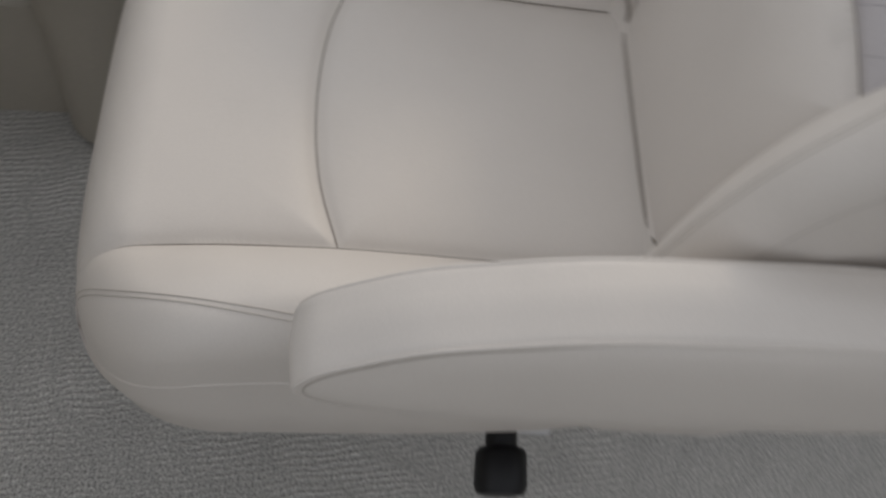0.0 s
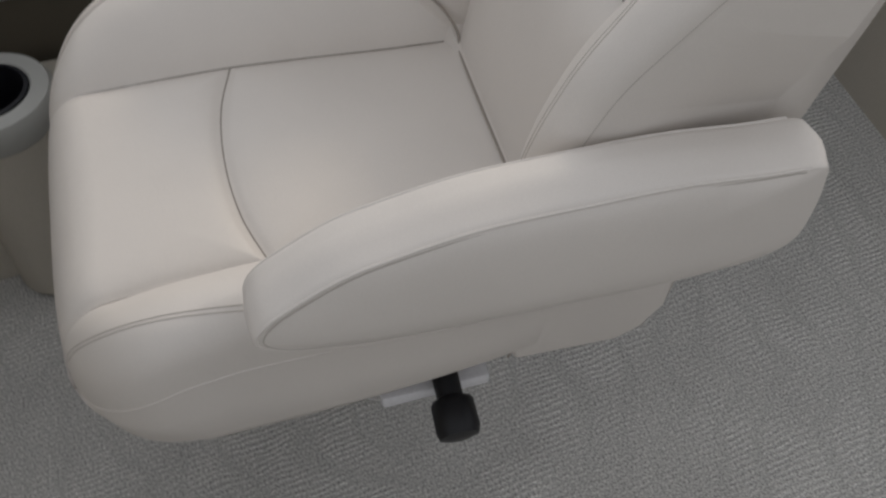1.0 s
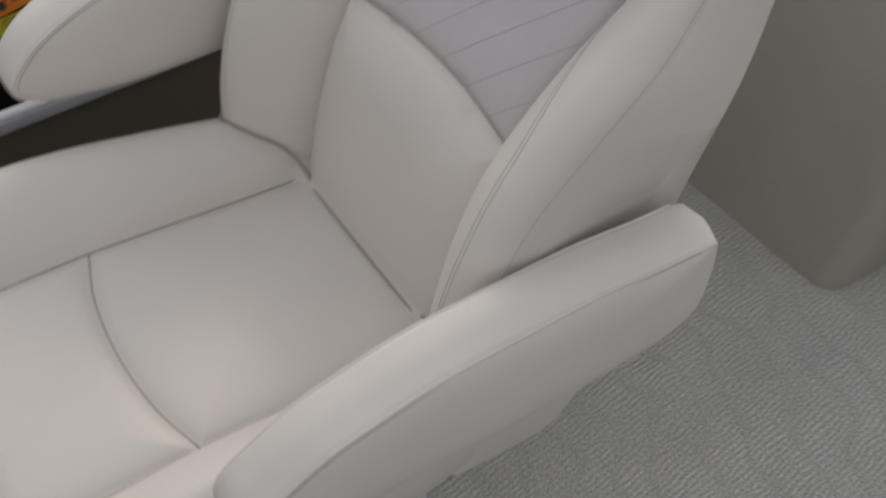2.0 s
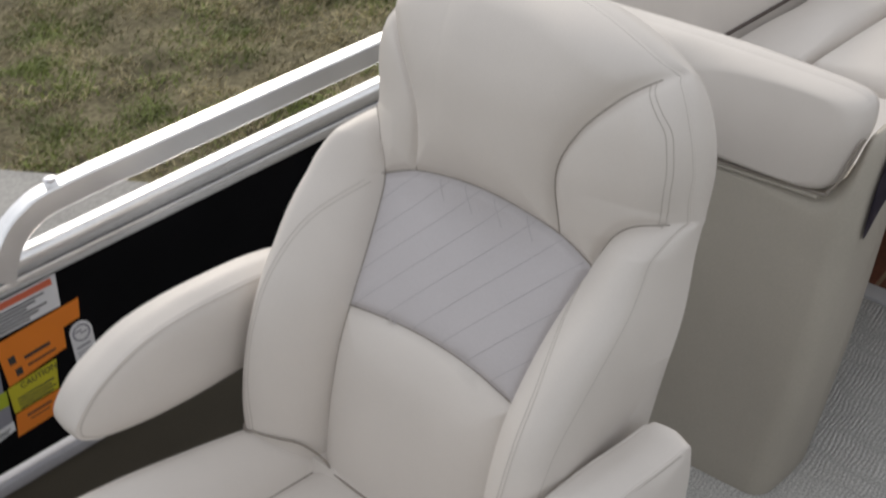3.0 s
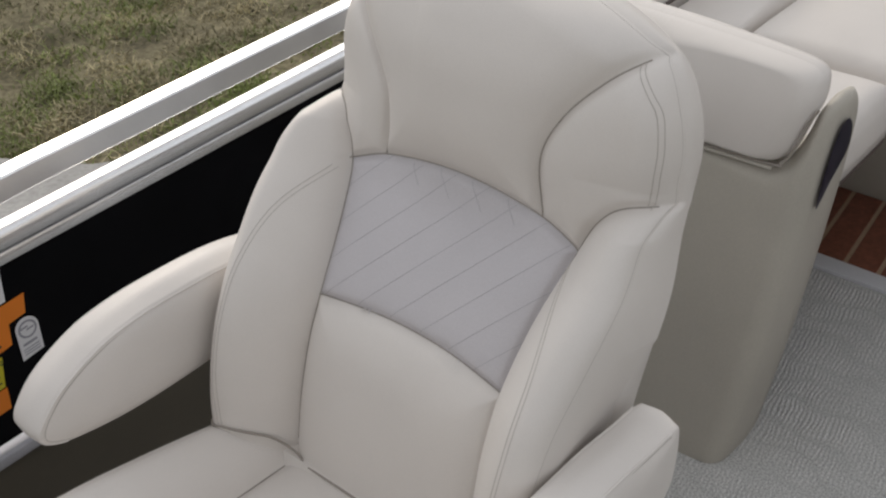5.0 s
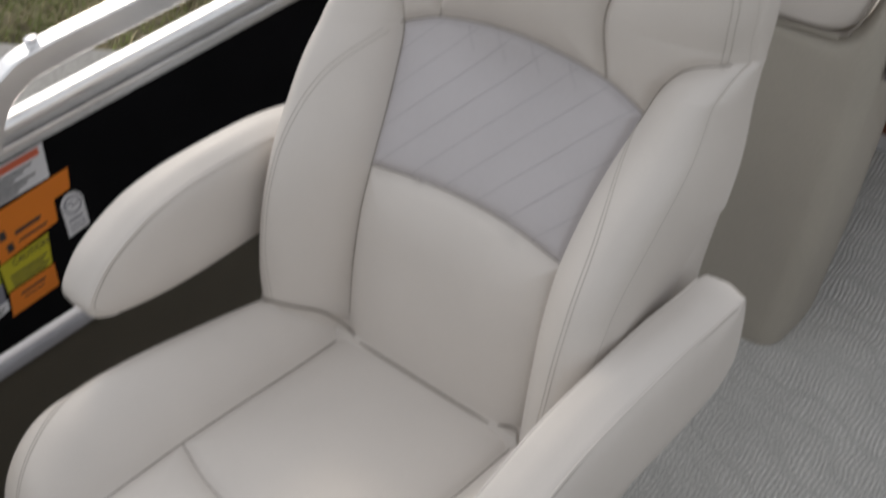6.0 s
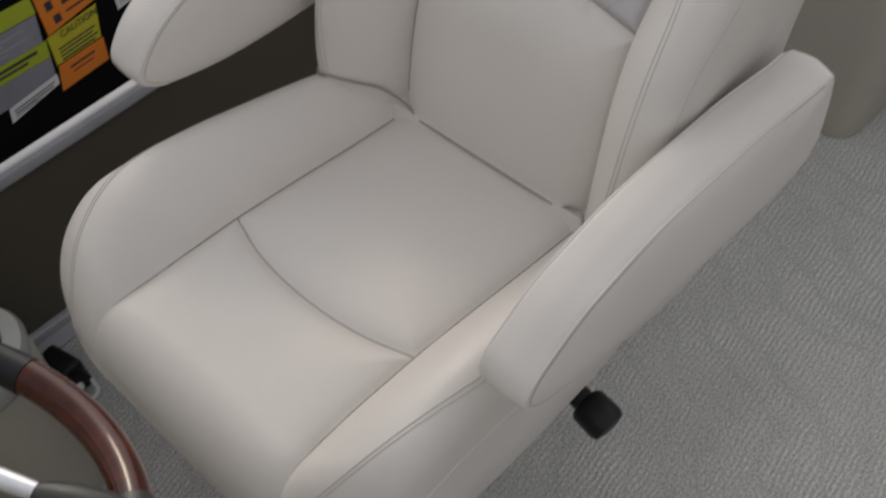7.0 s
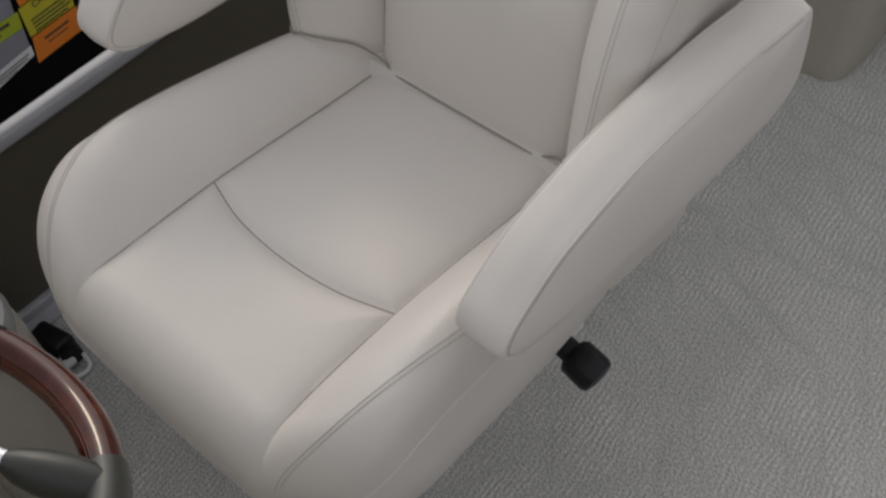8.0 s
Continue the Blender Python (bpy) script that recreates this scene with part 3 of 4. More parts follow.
for sgn in (1, -1):
    f2 = np.array((sgn, 1))
    seam = spline([(0.205, 0.44), (0.238, 0.375), (0.252, 0.29), (0.252, 0.15), (0.240, 0.03)], 80) * f2
    twin += [back_pad.along(shifted(seam, d), 0.0) for d in (-0.003, 0.003)]
    twin += [back_pad.along(wing * f2, 0.0002), back_pad.along(shifted(wing * f2, 0.0045 * sgn), 0.0)]
cords("stitching", twin, 0.0007, THREAD, chair)
loop = [on_back(px - nx * 0.0015, py - ny * 0.0015, h + 0.006) for (px, py), (nx, ny), h in zip(back_pad.ring[::3], back_pad.normal[::3], back_pad.ring_h[::3])]
part("welt", tube(loop, 0.0013, 6, True), THREAD, chair)

# seat plan: across, along the boat; height up
seat_right = [(0.0, -0.343), (0.12, -0.341), (0.203, -0.331), (0.268, -0.294), (0.302, -0.236), (0.305, -0.14), (0.302, -0.02), (0.293, 0.10), (0.279, 0.19), (0.270, 0.27), (0.22, 0.285), (0.0, 0.285)]
seat_left = [(-0.22, 0.285), (-0.262, 0.27), (-0.268, 0.19), (-0.282, 0.10), (-0.295, -0.02), (-0.309, -0.14), (-0.320, -0.240), (-0.290, -0.304), (-0.214, -0.336), (-0.12, -0.342)]
outline = seat_right + seat_left
crease = spline([(0.163, 0.36), (0.165, 0.25), (0.166, 0.1), (0.168, -0.1), (0.170, -0.22), (0.176, -0.31), (0.185, -0.37)], 60)
cross = spline([(-0.168, -0.098), (-0.09, -0.119), (0, -0.126), (0.09, -0.119), (0.168, -0.098)], 40)
seat_line = curve1([(-0.4, 0.540), (-0.3, 0.546), (-0.2, 0.548), (-0.1, 0.546), (0.0, 0.537), (0.1, 0.526), (0.2, 0.518), (0.4, 0.514)])
bolster_rise = curve1([(-0.4, -0.01), (-0.32, 0.006), (-0.27, 0.030), (-0.21, 0.052), (-0.14, 0.064), (-0.05, 0.066), (0.05, 0.060), (0.15, 0.052), (0.4, 0.048)])


def seat_panel(P):
    cx = np.interp(P[:, 1], crease[::-1, 1], crease[::-1, 0])
    out = np.where(abs(P[:, 0]) > cx, np.where(P[:, 0] > 0, "bolster+", "bolster"), "front").astype(object)
    cy = np.interp(P[:, 0], cross[:, 0], cross[:, 1])
    out[(out == "front") & (P[:, 1] > cy)] = "insert"
    return out


def seat_height(P):
    cx = np.interp(P[:, 1], crease[::-1, 1], crease[::-1, 0])
    q = np.clip((abs(P[:, 0]) - cx) / 0.10, 0, 1)
    return seat_line(P[:, 1]) + bolster_rise(P[:, 1]) * np.sin(q * np.pi / 2)


seat_pad = Pad(outline, (0, -0.06), seat_height, seat_panel, [crease, crease * flip, cross], lambda x, y, h: (x, y, h), n=110,
               puff=lambda P: np.where(abs(P[:, 0]) > 0.17, 0.014, 0.010), soft=0.02, groove=0.0025,
               edge=lambda P: np.interp(P[:, 1], (-0.25, -0.1, 0.2, 0.25, 0.27), (0.040, 0.046, 0.044, 0.034, 0.022)) + 0.032 * np.clip((-P[:, 1] - 0.20) / 0.14, 0, 1) ** 1.3)
panels, bands = seat_pad.build([("band", 0.001, 0, 0, 0.012), ("band", 0.001, 0, 0, 0.026), ("skirt", 0.001, 0, 0, 0.027), ("skirt", 0.004, 0.455, 0.6),
                                ("skirt", lambda P: 0.002 - 0.010 * np.clip((-P[:, 1] - 0.20) / 0.12, 0, 1), 0.436, 0.86), ("skirt", lambda P: -0.014 - 0.018 * np.clip((-P[:, 1] - 0.20) / 0.12, 0, 1), 0.428, 1.0),
                                ("skirt", -0.06, 0.424, 1.0), ("skirt", -0.11, 0.422, 1.0)], "skirt")
for key, nm in (("insert", "seat_insert"), ("front", "seat_front"), ("bolster", "seat_bolster"), ("bolster+", "seat_bolster")):
    sewn(nm, *panels[key], VINYL, chair)
raw("seat_band", *bands["band"], VINYL, chair)
raw("seat_skirt", *bands["skirt"], VINYL, chair)
part("welt", tube([(px, py, h - 0.027) for (px, py), h in zip(seat_pad.ring[::3], seat_pad.ring_h[::3])], 0.0022, 6, True), VINYL, chair)
rows = []
for inset in (0.013, 0.018):
    sel = [i for i in range(len(seat_pad.ring)) if abs(seat_pad.ring[i][0]) > 0.2 and seat_pad.ring[i][1] < 0.18]
    for sgn in (1, -1):
        ln = [seat_pad.ring[i] - seat_pad.normal[i] * inset for i in sel if seat_pad.ring[i][0] * sgn > 0 and seat_pad.ring[i][1] > -0.06]
        ln.sort(key=lambda q: q[1])
        give = 0.0 if sgn > 0 else 0.016                    # the rows draw in towards the front edge
        front = [(0.222 + give - inset, -0.329), (0.258 + give - inset, -0.272), (0.282 + give - inset, -0.205), (0.297 + give / 2 - inset, -0.13)]
        ln = list(spline([(sgn * fx, fy) for fx, fy in front] + [tuple(ln[0]), tuple(ln[3])], 40)) + ln[4:]
        rows.append(seat_pad.along(ln, 0.0003))
cords("stitching", rows, 0.0007, THREAD, chair)
# thin dark cords put shade into the seat's creases, fading out at the front
cords("seam_and_shade_cord", [seat_pad.along(cross, 0.0003)], 0.0010, CREASE, chair)
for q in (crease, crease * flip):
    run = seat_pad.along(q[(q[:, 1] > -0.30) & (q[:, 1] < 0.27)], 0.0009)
    cords("seam_and_shade_cord", [run], [0.0010 * min(1.0, 0.1 + (len(run) - k) / 14) for k in range(len(run))], CREASE, chair)
# the shade in the fold between backrest and seat, laid in as a dark cord
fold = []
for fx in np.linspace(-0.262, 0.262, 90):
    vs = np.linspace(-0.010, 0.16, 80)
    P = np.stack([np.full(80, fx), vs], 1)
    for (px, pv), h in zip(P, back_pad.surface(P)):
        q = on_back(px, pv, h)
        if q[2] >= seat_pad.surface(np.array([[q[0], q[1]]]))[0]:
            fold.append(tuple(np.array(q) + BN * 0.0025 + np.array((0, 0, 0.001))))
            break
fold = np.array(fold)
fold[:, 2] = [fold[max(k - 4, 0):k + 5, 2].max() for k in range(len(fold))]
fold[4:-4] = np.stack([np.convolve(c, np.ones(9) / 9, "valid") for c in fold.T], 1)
part("seam_and_shade_cord", tube(fold, 0.0021, 6), CREASE, chair)
hinge = prism([(0.176, 0.515), (0.134, 0.440), (0.142, 0.426), (0.258, 0.418), (0.292, 0.432), (0.303, 0.468), (0.325, 0.500), (0.325, 0.535), (0.19, 0.535)], 0.570, 0.008, 3)
hinge.transform(Matrix(((0, 0, 1, -0.285), (1, 0, 0, 0), (0, 1, 0, 0), (0, 0, 0, 1))))
part("hinge_cover", hinge, VINYL, chair)


# padded arms
def arm(sgn, profile, slope, inset_x, wide, toe):
    """One padded arm: profile of its inner side along the boat, and how it slopes down to its outer side and turns in at the rear."""
    line = spline(profile, 160, True)
    mid, low = line.mean(0), line[:, 1].min() - 0.006
    upper = np.clip((line[:, 1] - mid[1]) / 0.04, 0, 1) * np.clip((0.46 - line[:, 0]) / 0.03, 0, 1)
    out = line - mid
    out /= np.linalg.norm(out, axis=1)[:, None]
    verts, faces, n = [], [], len(line)

    def put(x, y, z):
        return (sgn * (x - toe * max(y, 0) / 0.42), y, z - slope * (x - inset_x) * min(max((z - low) / 0.1, 0), 1))

    prof = [(0.0, -0.003), (0.002, 0.0), (0.006, 0.001), (0.02, 0.005), (wide / 2, 0.0065), (wide - 0.02, 0.005), (wide - 0.006, 0.001), (wide - 0.002, 0.0), (wide, -0.003)]
    for x, lift in prof:
        p = line + out * (lift * (0.35 + 0.65 * upper))[:, None]
        verts += [put(inset_x + x, y, z) for y, z in p]
    for r in range(len(prof) - 1):
        faces += [(r * n + i, r * n + (i + 1) % n, (r + 1) * n + (i + 1) % n, (r + 1) * n + i) for i in range(n)]
    body = raw("armrest", verts, faces, VINYL, chair)
    for base, d in ((inset_x, -1), (inset_x + wide, 1)):
        vs, fs = [], []
        for k, (f, b) in enumerate(((1.0, 0.0), (0.93, 0.004), (0.8, 0.008), (0.55, 0.011), (0.25, 0.012))):
            p = mid + (line - out * (0.003 * (0.35 + 0.65 * upper))[:, None] - mid) * f
            vs += [put(base + d * b, y, z) for y, z in p]
            if k:
                fs += [((k - 1) * n + i, (k - 1) * n + (i + 1) % n, k * n + (i + 1) % n, k * n + i) for i in range(n)]
        fs.append(tuple(range(4 * n, 5 * n)))
        raw("arm_side", vs, fs, VINYL, body)
        for mat, r, inset, shift in ((VINYL, 0.0018, 0.003, 0.0004), (THREAD, 0.0009, 0.0095, 0.0006)):
            loop = [put(base + d * (shift + (0.0012 if mat is THREAD else 0)), y, z) for y, z in line - out * inset]
            upper_run = [p for p, (y, z) in zip(loop, line) if z > low + 0.14 * (y + 0.09) + 0.028 and y < line[:, 0].max() - 0.016]
            part("welt", tube(upper_run[::2], r, 6), mat, body)
    return body


arm(1, [(-0.1228, 0.68), (-0.1146, 0.698), (-0.0922, 0.715), (-0.033, 0.744), (0.0282, 0.756), (0.0894, 0.762), (0.171, 0.7596), (0.273, 0.7519), (0.3546, 0.7371), (0.4005, 0.7309), (0.4158, 0.7272),
         (0.4214, 0.722), (0.4224, 0.709), (0.4189, 0.6741), (0.4117, 0.6394), (0.4036, 0.6228), (0.3872, 0.6115), (0.3546, 0.6051), (0.2628, 0.6073), (0.1271, 0.6217), (-0.0024, 0.637), (-0.084, 0.654), (-0.1126, 0.666)], 0.17, 0.310, 0.058, 0.014)
arm(-1, [(-0.099, 0.7017), (-0.089, 0.7221), (-0.054, 0.753), (-0.001, 0.778), (0.049, 0.791), (0.129, 0.796), (0.249, 0.788), (0.349, 0.764), (0.419, 0.738), (0.441, 0.724), (0.446, 0.7063),
         (0.437, 0.6784), (0.414, 0.6645), (0.349, 0.6552), (0.229, 0.6505), (0.109, 0.6505), (0.019, 0.657), (-0.056, 0.6719), (-0.089, 0.6868)], -0.12, 0.308, 0.060, 0.0)
for s in (1, -1):
    part("arm_bracket", box((s * 0.285 - 0.012, 0.30, 0.55), (s * 0.285 + 0.012, 0.40, 0.66), 0.006), RUBBER, chair)

# recline lever, swivel and pedestal
c0, c1 = Vector((0.225, 0.0655, 0.397)), Vector((0.325, 0.0640, 0.3615))
lever = part("lever", tube([c0, c0 + (c1 - c0) * 0.56], 0.0155, 14), RUBBER, chair, "black plastic recline lever")
part("knob", lathe([(0.012, 0), (0.022, 0.004), (0.0255, 0.009), (0.0265, 0.040), (0.0235, 0.048), (0.013, 0.051)], c0 + (c1 - c0) * 0.53, 10, c1 - c0), RUBBER, lever)
part("swivel_plate", box((-0.20, -0.012, 0.352), (0.258, 0.118, 0.372), 0.005), SATIN, chair)
# dark cord in place of the shaded slit between skirt and hinge cover
part("seam_and_shade_cord", tube([(0.2845, y, z) for y, z in ((0.165, 0.500), (0.150, 0.470), (0.137, 0.446), (0.132, 0.436))], 0.0014, 6), CREASE, chair)
part("pedestal", lathe([(0.082, 0.0), (0.084, 0.006), (0.07, 0.014), (0.046, 0.02), (0.042, 0.05), (0.040, 0.30), (0.06, 0.33), (0.075, 0.353)], (-0.06, 0.04, 0), 40), ALU, chair)

# ---- lounge behind the chair ----
lounge = thing("lounge", (-0.2, 1.2, 0), "beige upholstered rear lounge seen from behind, with purple accent", "sofa")


def leaned(a, b, h):
    """Across, up and out from the leaning back of the lounge."""
    return (a + 0.045 * b, 1.006 + 0.285 * b + 0.03 * a - h, 1.03 * b)


def plain(P):
    return np.full(len(P), "all", dtype=object)


NO_SEAM = [np.array([(-9.0, 0.0), (-9.0, 1.0)])]
shell = [(-0.69, -0.03), (-0.5, -0.03), (-0.25, -0.03), (0.0, -0.03), (0.09, -0.028), (0.113, -0.01), (0.122, 0.08), (0.130, 0.22), (0.134, 0.36), (0.137, 0.50), (0.138, 0.60), (0.137, 0.66),
         (0.134, 0.70), (0.125, 0.722), (0.110, 0.720), (0.100, 0.700), (0.092, 0.665), (0.080, 0.632), (0.060, 0.612), (0.03, 0.604), (-0.1, 0.602), (-0.3, 0.602), (-0.5, 0.602), (-0.69, 0.602),
         (-0.695, 0.5), (-0.695, 0.2)]
back = Pad(shell, (0.09, 0.32), lambda P: np.zeros(len(P)), plain, NO_SEAM, leaned, n=60, puff=0.0, groove=0.0, square=True,
           edge=lambda P: np.interp(P[:, 0], (-0.1, 0.08), (0.012, 0.045)))
def thin(P):
    return np.interp(P[:, 1], (0.0, 0.35, 0.54, 0.68, 0.72), (-0.17, -0.17, -0.16, -0.14, -0.12))


faces_of, sides_of = back.build([("side", 0.003, thin, 0.5), ("side", 0.0, thin, 0.9), ("side", -0.02, thin, 1.0)], "side")
sewn("back_panel", *faces_of["all"], KHAKI, lounge, "flat khaki vinyl back panel")
raw("panel_side", *sides_of["side"], KHAKI, lounge)
cush = [(-0.69, 0.609), (-0.45, 0.609), (-0.2, 0.609), (0.0, 0.609), (0.05, 0.612), (0.071, 0.624), (0.084, 0.650), (0.095, 0.690), (0.104, 0.720), (0.106, 0.7396), (0.104, 0.7568), (0.099, 0.773), (0.082, 0.785),
        (0.04, 0.792), (-0.05, 0.799), (-0.25, 0.811), (-0.45, 0.819), (-0.69, 0.825), (-0.70, 0.787), (-0.70, 0.68)]


def deep(P):
    return np.interp(P[:, 0], (-0.15, 0.09), (-0.06, -0.045))


cushion = Pad(cush, (-0.25, 0.73), lambda P: 0.012 + 0.022 * np.sin(np.clip((P[:, 1] - 0.6) / 0.26, 0, 1) * np.pi), plain, NO_SEAM, leaned, n=50, edge=0.042, puff=0.0, groove=0.0)
faces_of, sides_of = cushion.build([("side", 0.003, deep, 0.3), ("side", 0.0, deep, 0.8), ("side", -0.02, deep, 1.0)], "side")
sewn("bolster_cushion", *faces_of["all"], VINYL, lounge)
raw("cushion_back", *sides_of["side"], VINYL, lounge)
part("welt", tube([leaned(a, 0.606, 0.005) for a in np.linspace(-0.69, 0.058, 30)], 0.0034, 8), KHAKI, lounge, "khaki piping under the cushion")
part("seam_and_shade_cord", tube([leaned(a, b, 0.003) for a, b in spline([(-0.69, 0.6115), (-0.2, 0.6115), (0.045, 0.612), (0.074, 0.622), (0.090, 0.650), (0.099, 0.690), (0.112, 0.724)], 50)], 0.0028, 6), CREASE, lounge)
stripe = spline([(1.199, 0.546), (1.209, 0.615), (1.228, 0.667), (1.250, 0.700), (1.278, 0.704), (1.300, 0.674), (1.296, 0.627), (1.245, 0.585)], 40, True)
bm = bmesh.new()
bm.faces.new([bm.verts.new((0.1425 + 0.045 * b, y + 0.004, b + 0.004)) for y, b in stripe])
bmesh.ops.solidify(bm, geom=bm.faces[:], thickness=-0.010)
part("accent", bm, PURPLE, lounge, "dark purple vinyl accent")


def squab(name, x0, x1, y0, y1, z0, z1, owner, crown=0.018, mat=None):
    """A piped seat cushion with a crowned top and rounded corners."""
    c = 0.05
    line = [(x0 + c, y0), (x1 - c, y0), (x1 - 0.012, y0 + 0.012), (x1, y0 + c), (x1, y1 - c), (x1 - 0.012, y1 - 0.012), (x1 - c, y1), (x0 + c, y1), (x0 + 0.012, y1 - 0.012), (x0, y1 - c), (x0, y0 + c), (x0 + 0.012, y0 + 0.012)]
    mid = ((x0 + x1) / 2, (y0 + y1) / 2)
    pad = Pad(line, mid, lambda P: z1 + crown * (1 - np.clip(abs((P[:, 0] - mid[0]) / (x1 - x0) * 2), 0, 1) ** 2) * (1 - np.clip(abs((P[:, 1] - mid[1]) / (y1 - y0) * 2), 0, 1) ** 2),
              plain, NO_SEAM, lambda x, y, h: (x, y, h), n=24, edge=0.045, puff=0.0, groove=0.0)
    top, side = pad.build([("side", 0.006, z0, 0.5), ("side", 0.0, z0, 1.0), ("side", -0.03, z0, 1.0)], "side")
    ob = sewn(name, *top["all"], mat or VINYL, owner)
    raw("cushion_side", *side["side"], mat or VINYL, ob)
    part("piping", tube([(px, py, z0 + 0.004) for px, py in pad.ring[::2]], 0.005, 6, True), PIPING, ob, "dark piping")
    return ob


seat = thing("aft_facing_lounge", (-0.2, 1.5, 0), "cream vinyl aft-facing lounge seat on a khaki base", "sofa")
part("base", box((-0.68, 1.36, 0.0), (-0.22, 2.08, 0.455), 0.02), KHAKI, seat)
squab("cushion", -0.485, 0.105, 1.285, 1.690, 0.455, 0.585, seat)
side_back = box((-0.665, 1.30, 0.46), (-0.500, 2.22, 0.88), 0.05, 4)
for v in side_back.verts:
    v.co.x -= 0.10 * (v.co.z - 0.6) * (v.co.x > -0.58)
part("backrest", side_back, VINYL, seat)
part("piping", tube([(-0.497, y, 0.600) for y in (1.72, 2.0, 2.2)], 0.005, 6), PIPING, seat, "dark piping")
aft = thing("aft_bench", (0, 2.4, 0), "cream vinyl aft bench with a rounded backrest", "sofa")
part("base", box((-0.68, 2.12, 0.0), (1.2, 2.75, 0.455), 0.02), KHAKI, aft)
squab("cushion", -0.485, -0.285, 1.702, 2.30, 0.455, 0.590, aft)
squab("cushion", -0.275, 0.130, 1.712, 2.42, 0.455, 0.590, aft, 0.045)
squab("cushion", 0.14, 0.68, 2.06, 2.55, 0.455, 0.59, aft)
squab("cushion", 0.69, 1.2, 2.06, 2.55, 0.455, 0.59, aft)
part("backrest", box((-0.68, 2.46, 0.46), (1.2, 2.75, 0.90), 0.07, 4), VINYL, aft)

# ---- helm console with cup holder and wheel ----
console = thing("helm_console", (-0.5, -0.8, 0), "khaki helm console pod with a pale moulded top and cup holder", "console")
pod = spline([(-0.685, -0.36), (-0.55, -0.345), (-0.45, -0.36), (-0.415, -0.42), (-0.41, -0.55), (-0.41, -0.80), (-0.41, -1.6), (-0.685, -1.6)], 40)
part("pod", prism([tuple(q) for q in pod], 0.225, 0.01), KHAKI, console)
CX, CY, CZ = -0.413, -0.455, 0.390
bm = lathe([(0.080, -0.06), (0.092, -0.035), (0.096, -0.012), (0.090, 0.0), (0.066, 0.003), (0.0625, 0.0), (0.0622, -0.155)], (CX, CY, CZ), 48, hollow=True)
holder = part("cup_holder", bm, WHITE, console, "white moulded cup holder lip")
part("liner", lathe([(0.060, -0.150), (0.061, 0.0035), (0.055, 0.0040), (0.050, -0.145), (0.0005, -0.145)], (CX, CY, CZ), 40, hollow=True), CUP, holder, "dark blue-black cup liner")
part("column", lathe([(0.075, -CZ + 0.01), (0.078, -0.2), (0.082, -0.058)], (CX, CY, CZ), 36, hollow=True), KHAKI, console)
dash = prism([(-0.86, 0.0), (-0.86, 0.66), (-0.87, 0.80), (-0.93, 0.90), (-1.14, 1.10), (-1.22, 1.16), (-1.34, 1.16), (-1.58, 1.02), (-1.68, 0.76), (-1.70, 0.0)], 1.46, 0.03, 4)
dash.transform(Matrix(((0, 0, 1, -0.68), (1, 0, 0, 0), (0, 1, 0, 0), (0, 0, 0, 1))))
part("dash", dash, KHAKI, console)

wheel = thing("steering_wheel", (0.1, -0.6, 0.84), "burgundy wood-grain steering wheel with grey spoke covers", "steering wheel")
WC, WR = Vector((0.108, -0.643, 0.871)), 0.250
wu, wv = Vector((1, 0, 0)), Vector((0, 0.852, -0.5236))
wn = wu.cross(wv)


def rim(a0, a1, r, k=30):
    return tube([WC + WR * (math.cos(radians(a)) * wu + math.sin(radians(a)) * wv) for a in np.linspace(a0, a1, k)], r, 16)


part("rim", rim(62, 110.3, 0.0184), BURL, wheel)
part("grip", rim(110.3, 200, 0.0196), RUBBER, wheel)
part("grip", rim(-90, 40, 0.0192), RUBBER, wheel)
part("rim", rim(200, 270, 0.0165), BURL, wheel)
part("joint_cover", rim(38, 63, 0.0202), GREYPL, wheel)


def in_wheel(a, b, turn, drop=0.0):
    """A place in the wheel's plane, turned about its hub."""
    c, q = math.cos(radians(turn)), math.sin(radians(turn))
    return WC + (a * c - b * q) * wu + (a * q + b * c) * wv - wn * drop


for turn in (0, 122, 232):
    bar = part("spoke", tube([in_wheel(a, b, turn, d) for a, b, d in ((0.078, 0.172, 0), (0.055, 0.161, 0.002), (0.022, 0.146, 0.006), (-0.004, 0.118, 0.012), (-0.012, 0.080, 0.018), (-0.008, 0.035, 0.022))],
                              [0.0075, 0.0085, 0.0095, 0.011, 0.013, 0.015], 12), SATIN, wheel, "bright metal spoke")
    part("spoke_cover", tube([in_wheel(a, b, turn) for a, b in ((0.060, 0.160), (0.072, 0.167), (0.088, 0.178), (0.110, 0.194), (0.130, 0.208))],
                             [0.010, 0.016, 0.020, 0.022, 0.019], 14), GREYPL, bar, "olive-grey moulded cover")
part("hub", lathe([(0.05, -0.04), (0.055, -0.02), (0.045, 0.0), (0.02, 0.008)], WC, 30, -wn if wn.z < 0 else wn), GREYPL, wheel)
part("column", tube([WC + wn * 0.0 - Vector((0, 0, 0.02)), WC - (wn if wn.z > 0 else -wn) * 0.36], 0.03, 16), RUBBER, wheel)

# ---- stickers on the fence panel ----


def sticker(name, pts, mat, label, layer=1):
    x0 = FX - 0.004 + 0.0012 * (layer - 1)
    bm = prism([(y, z) for y, z in pts], 0.001)
    for v in bm.verts:
        v.co = (x0 + v.co.z, v.co.x + 0.020, v.co.y - 0.012)
    return tagged(part(name, bm, mat, None, label, smooth=False), category="sticker", group="stickers on the fence panel")


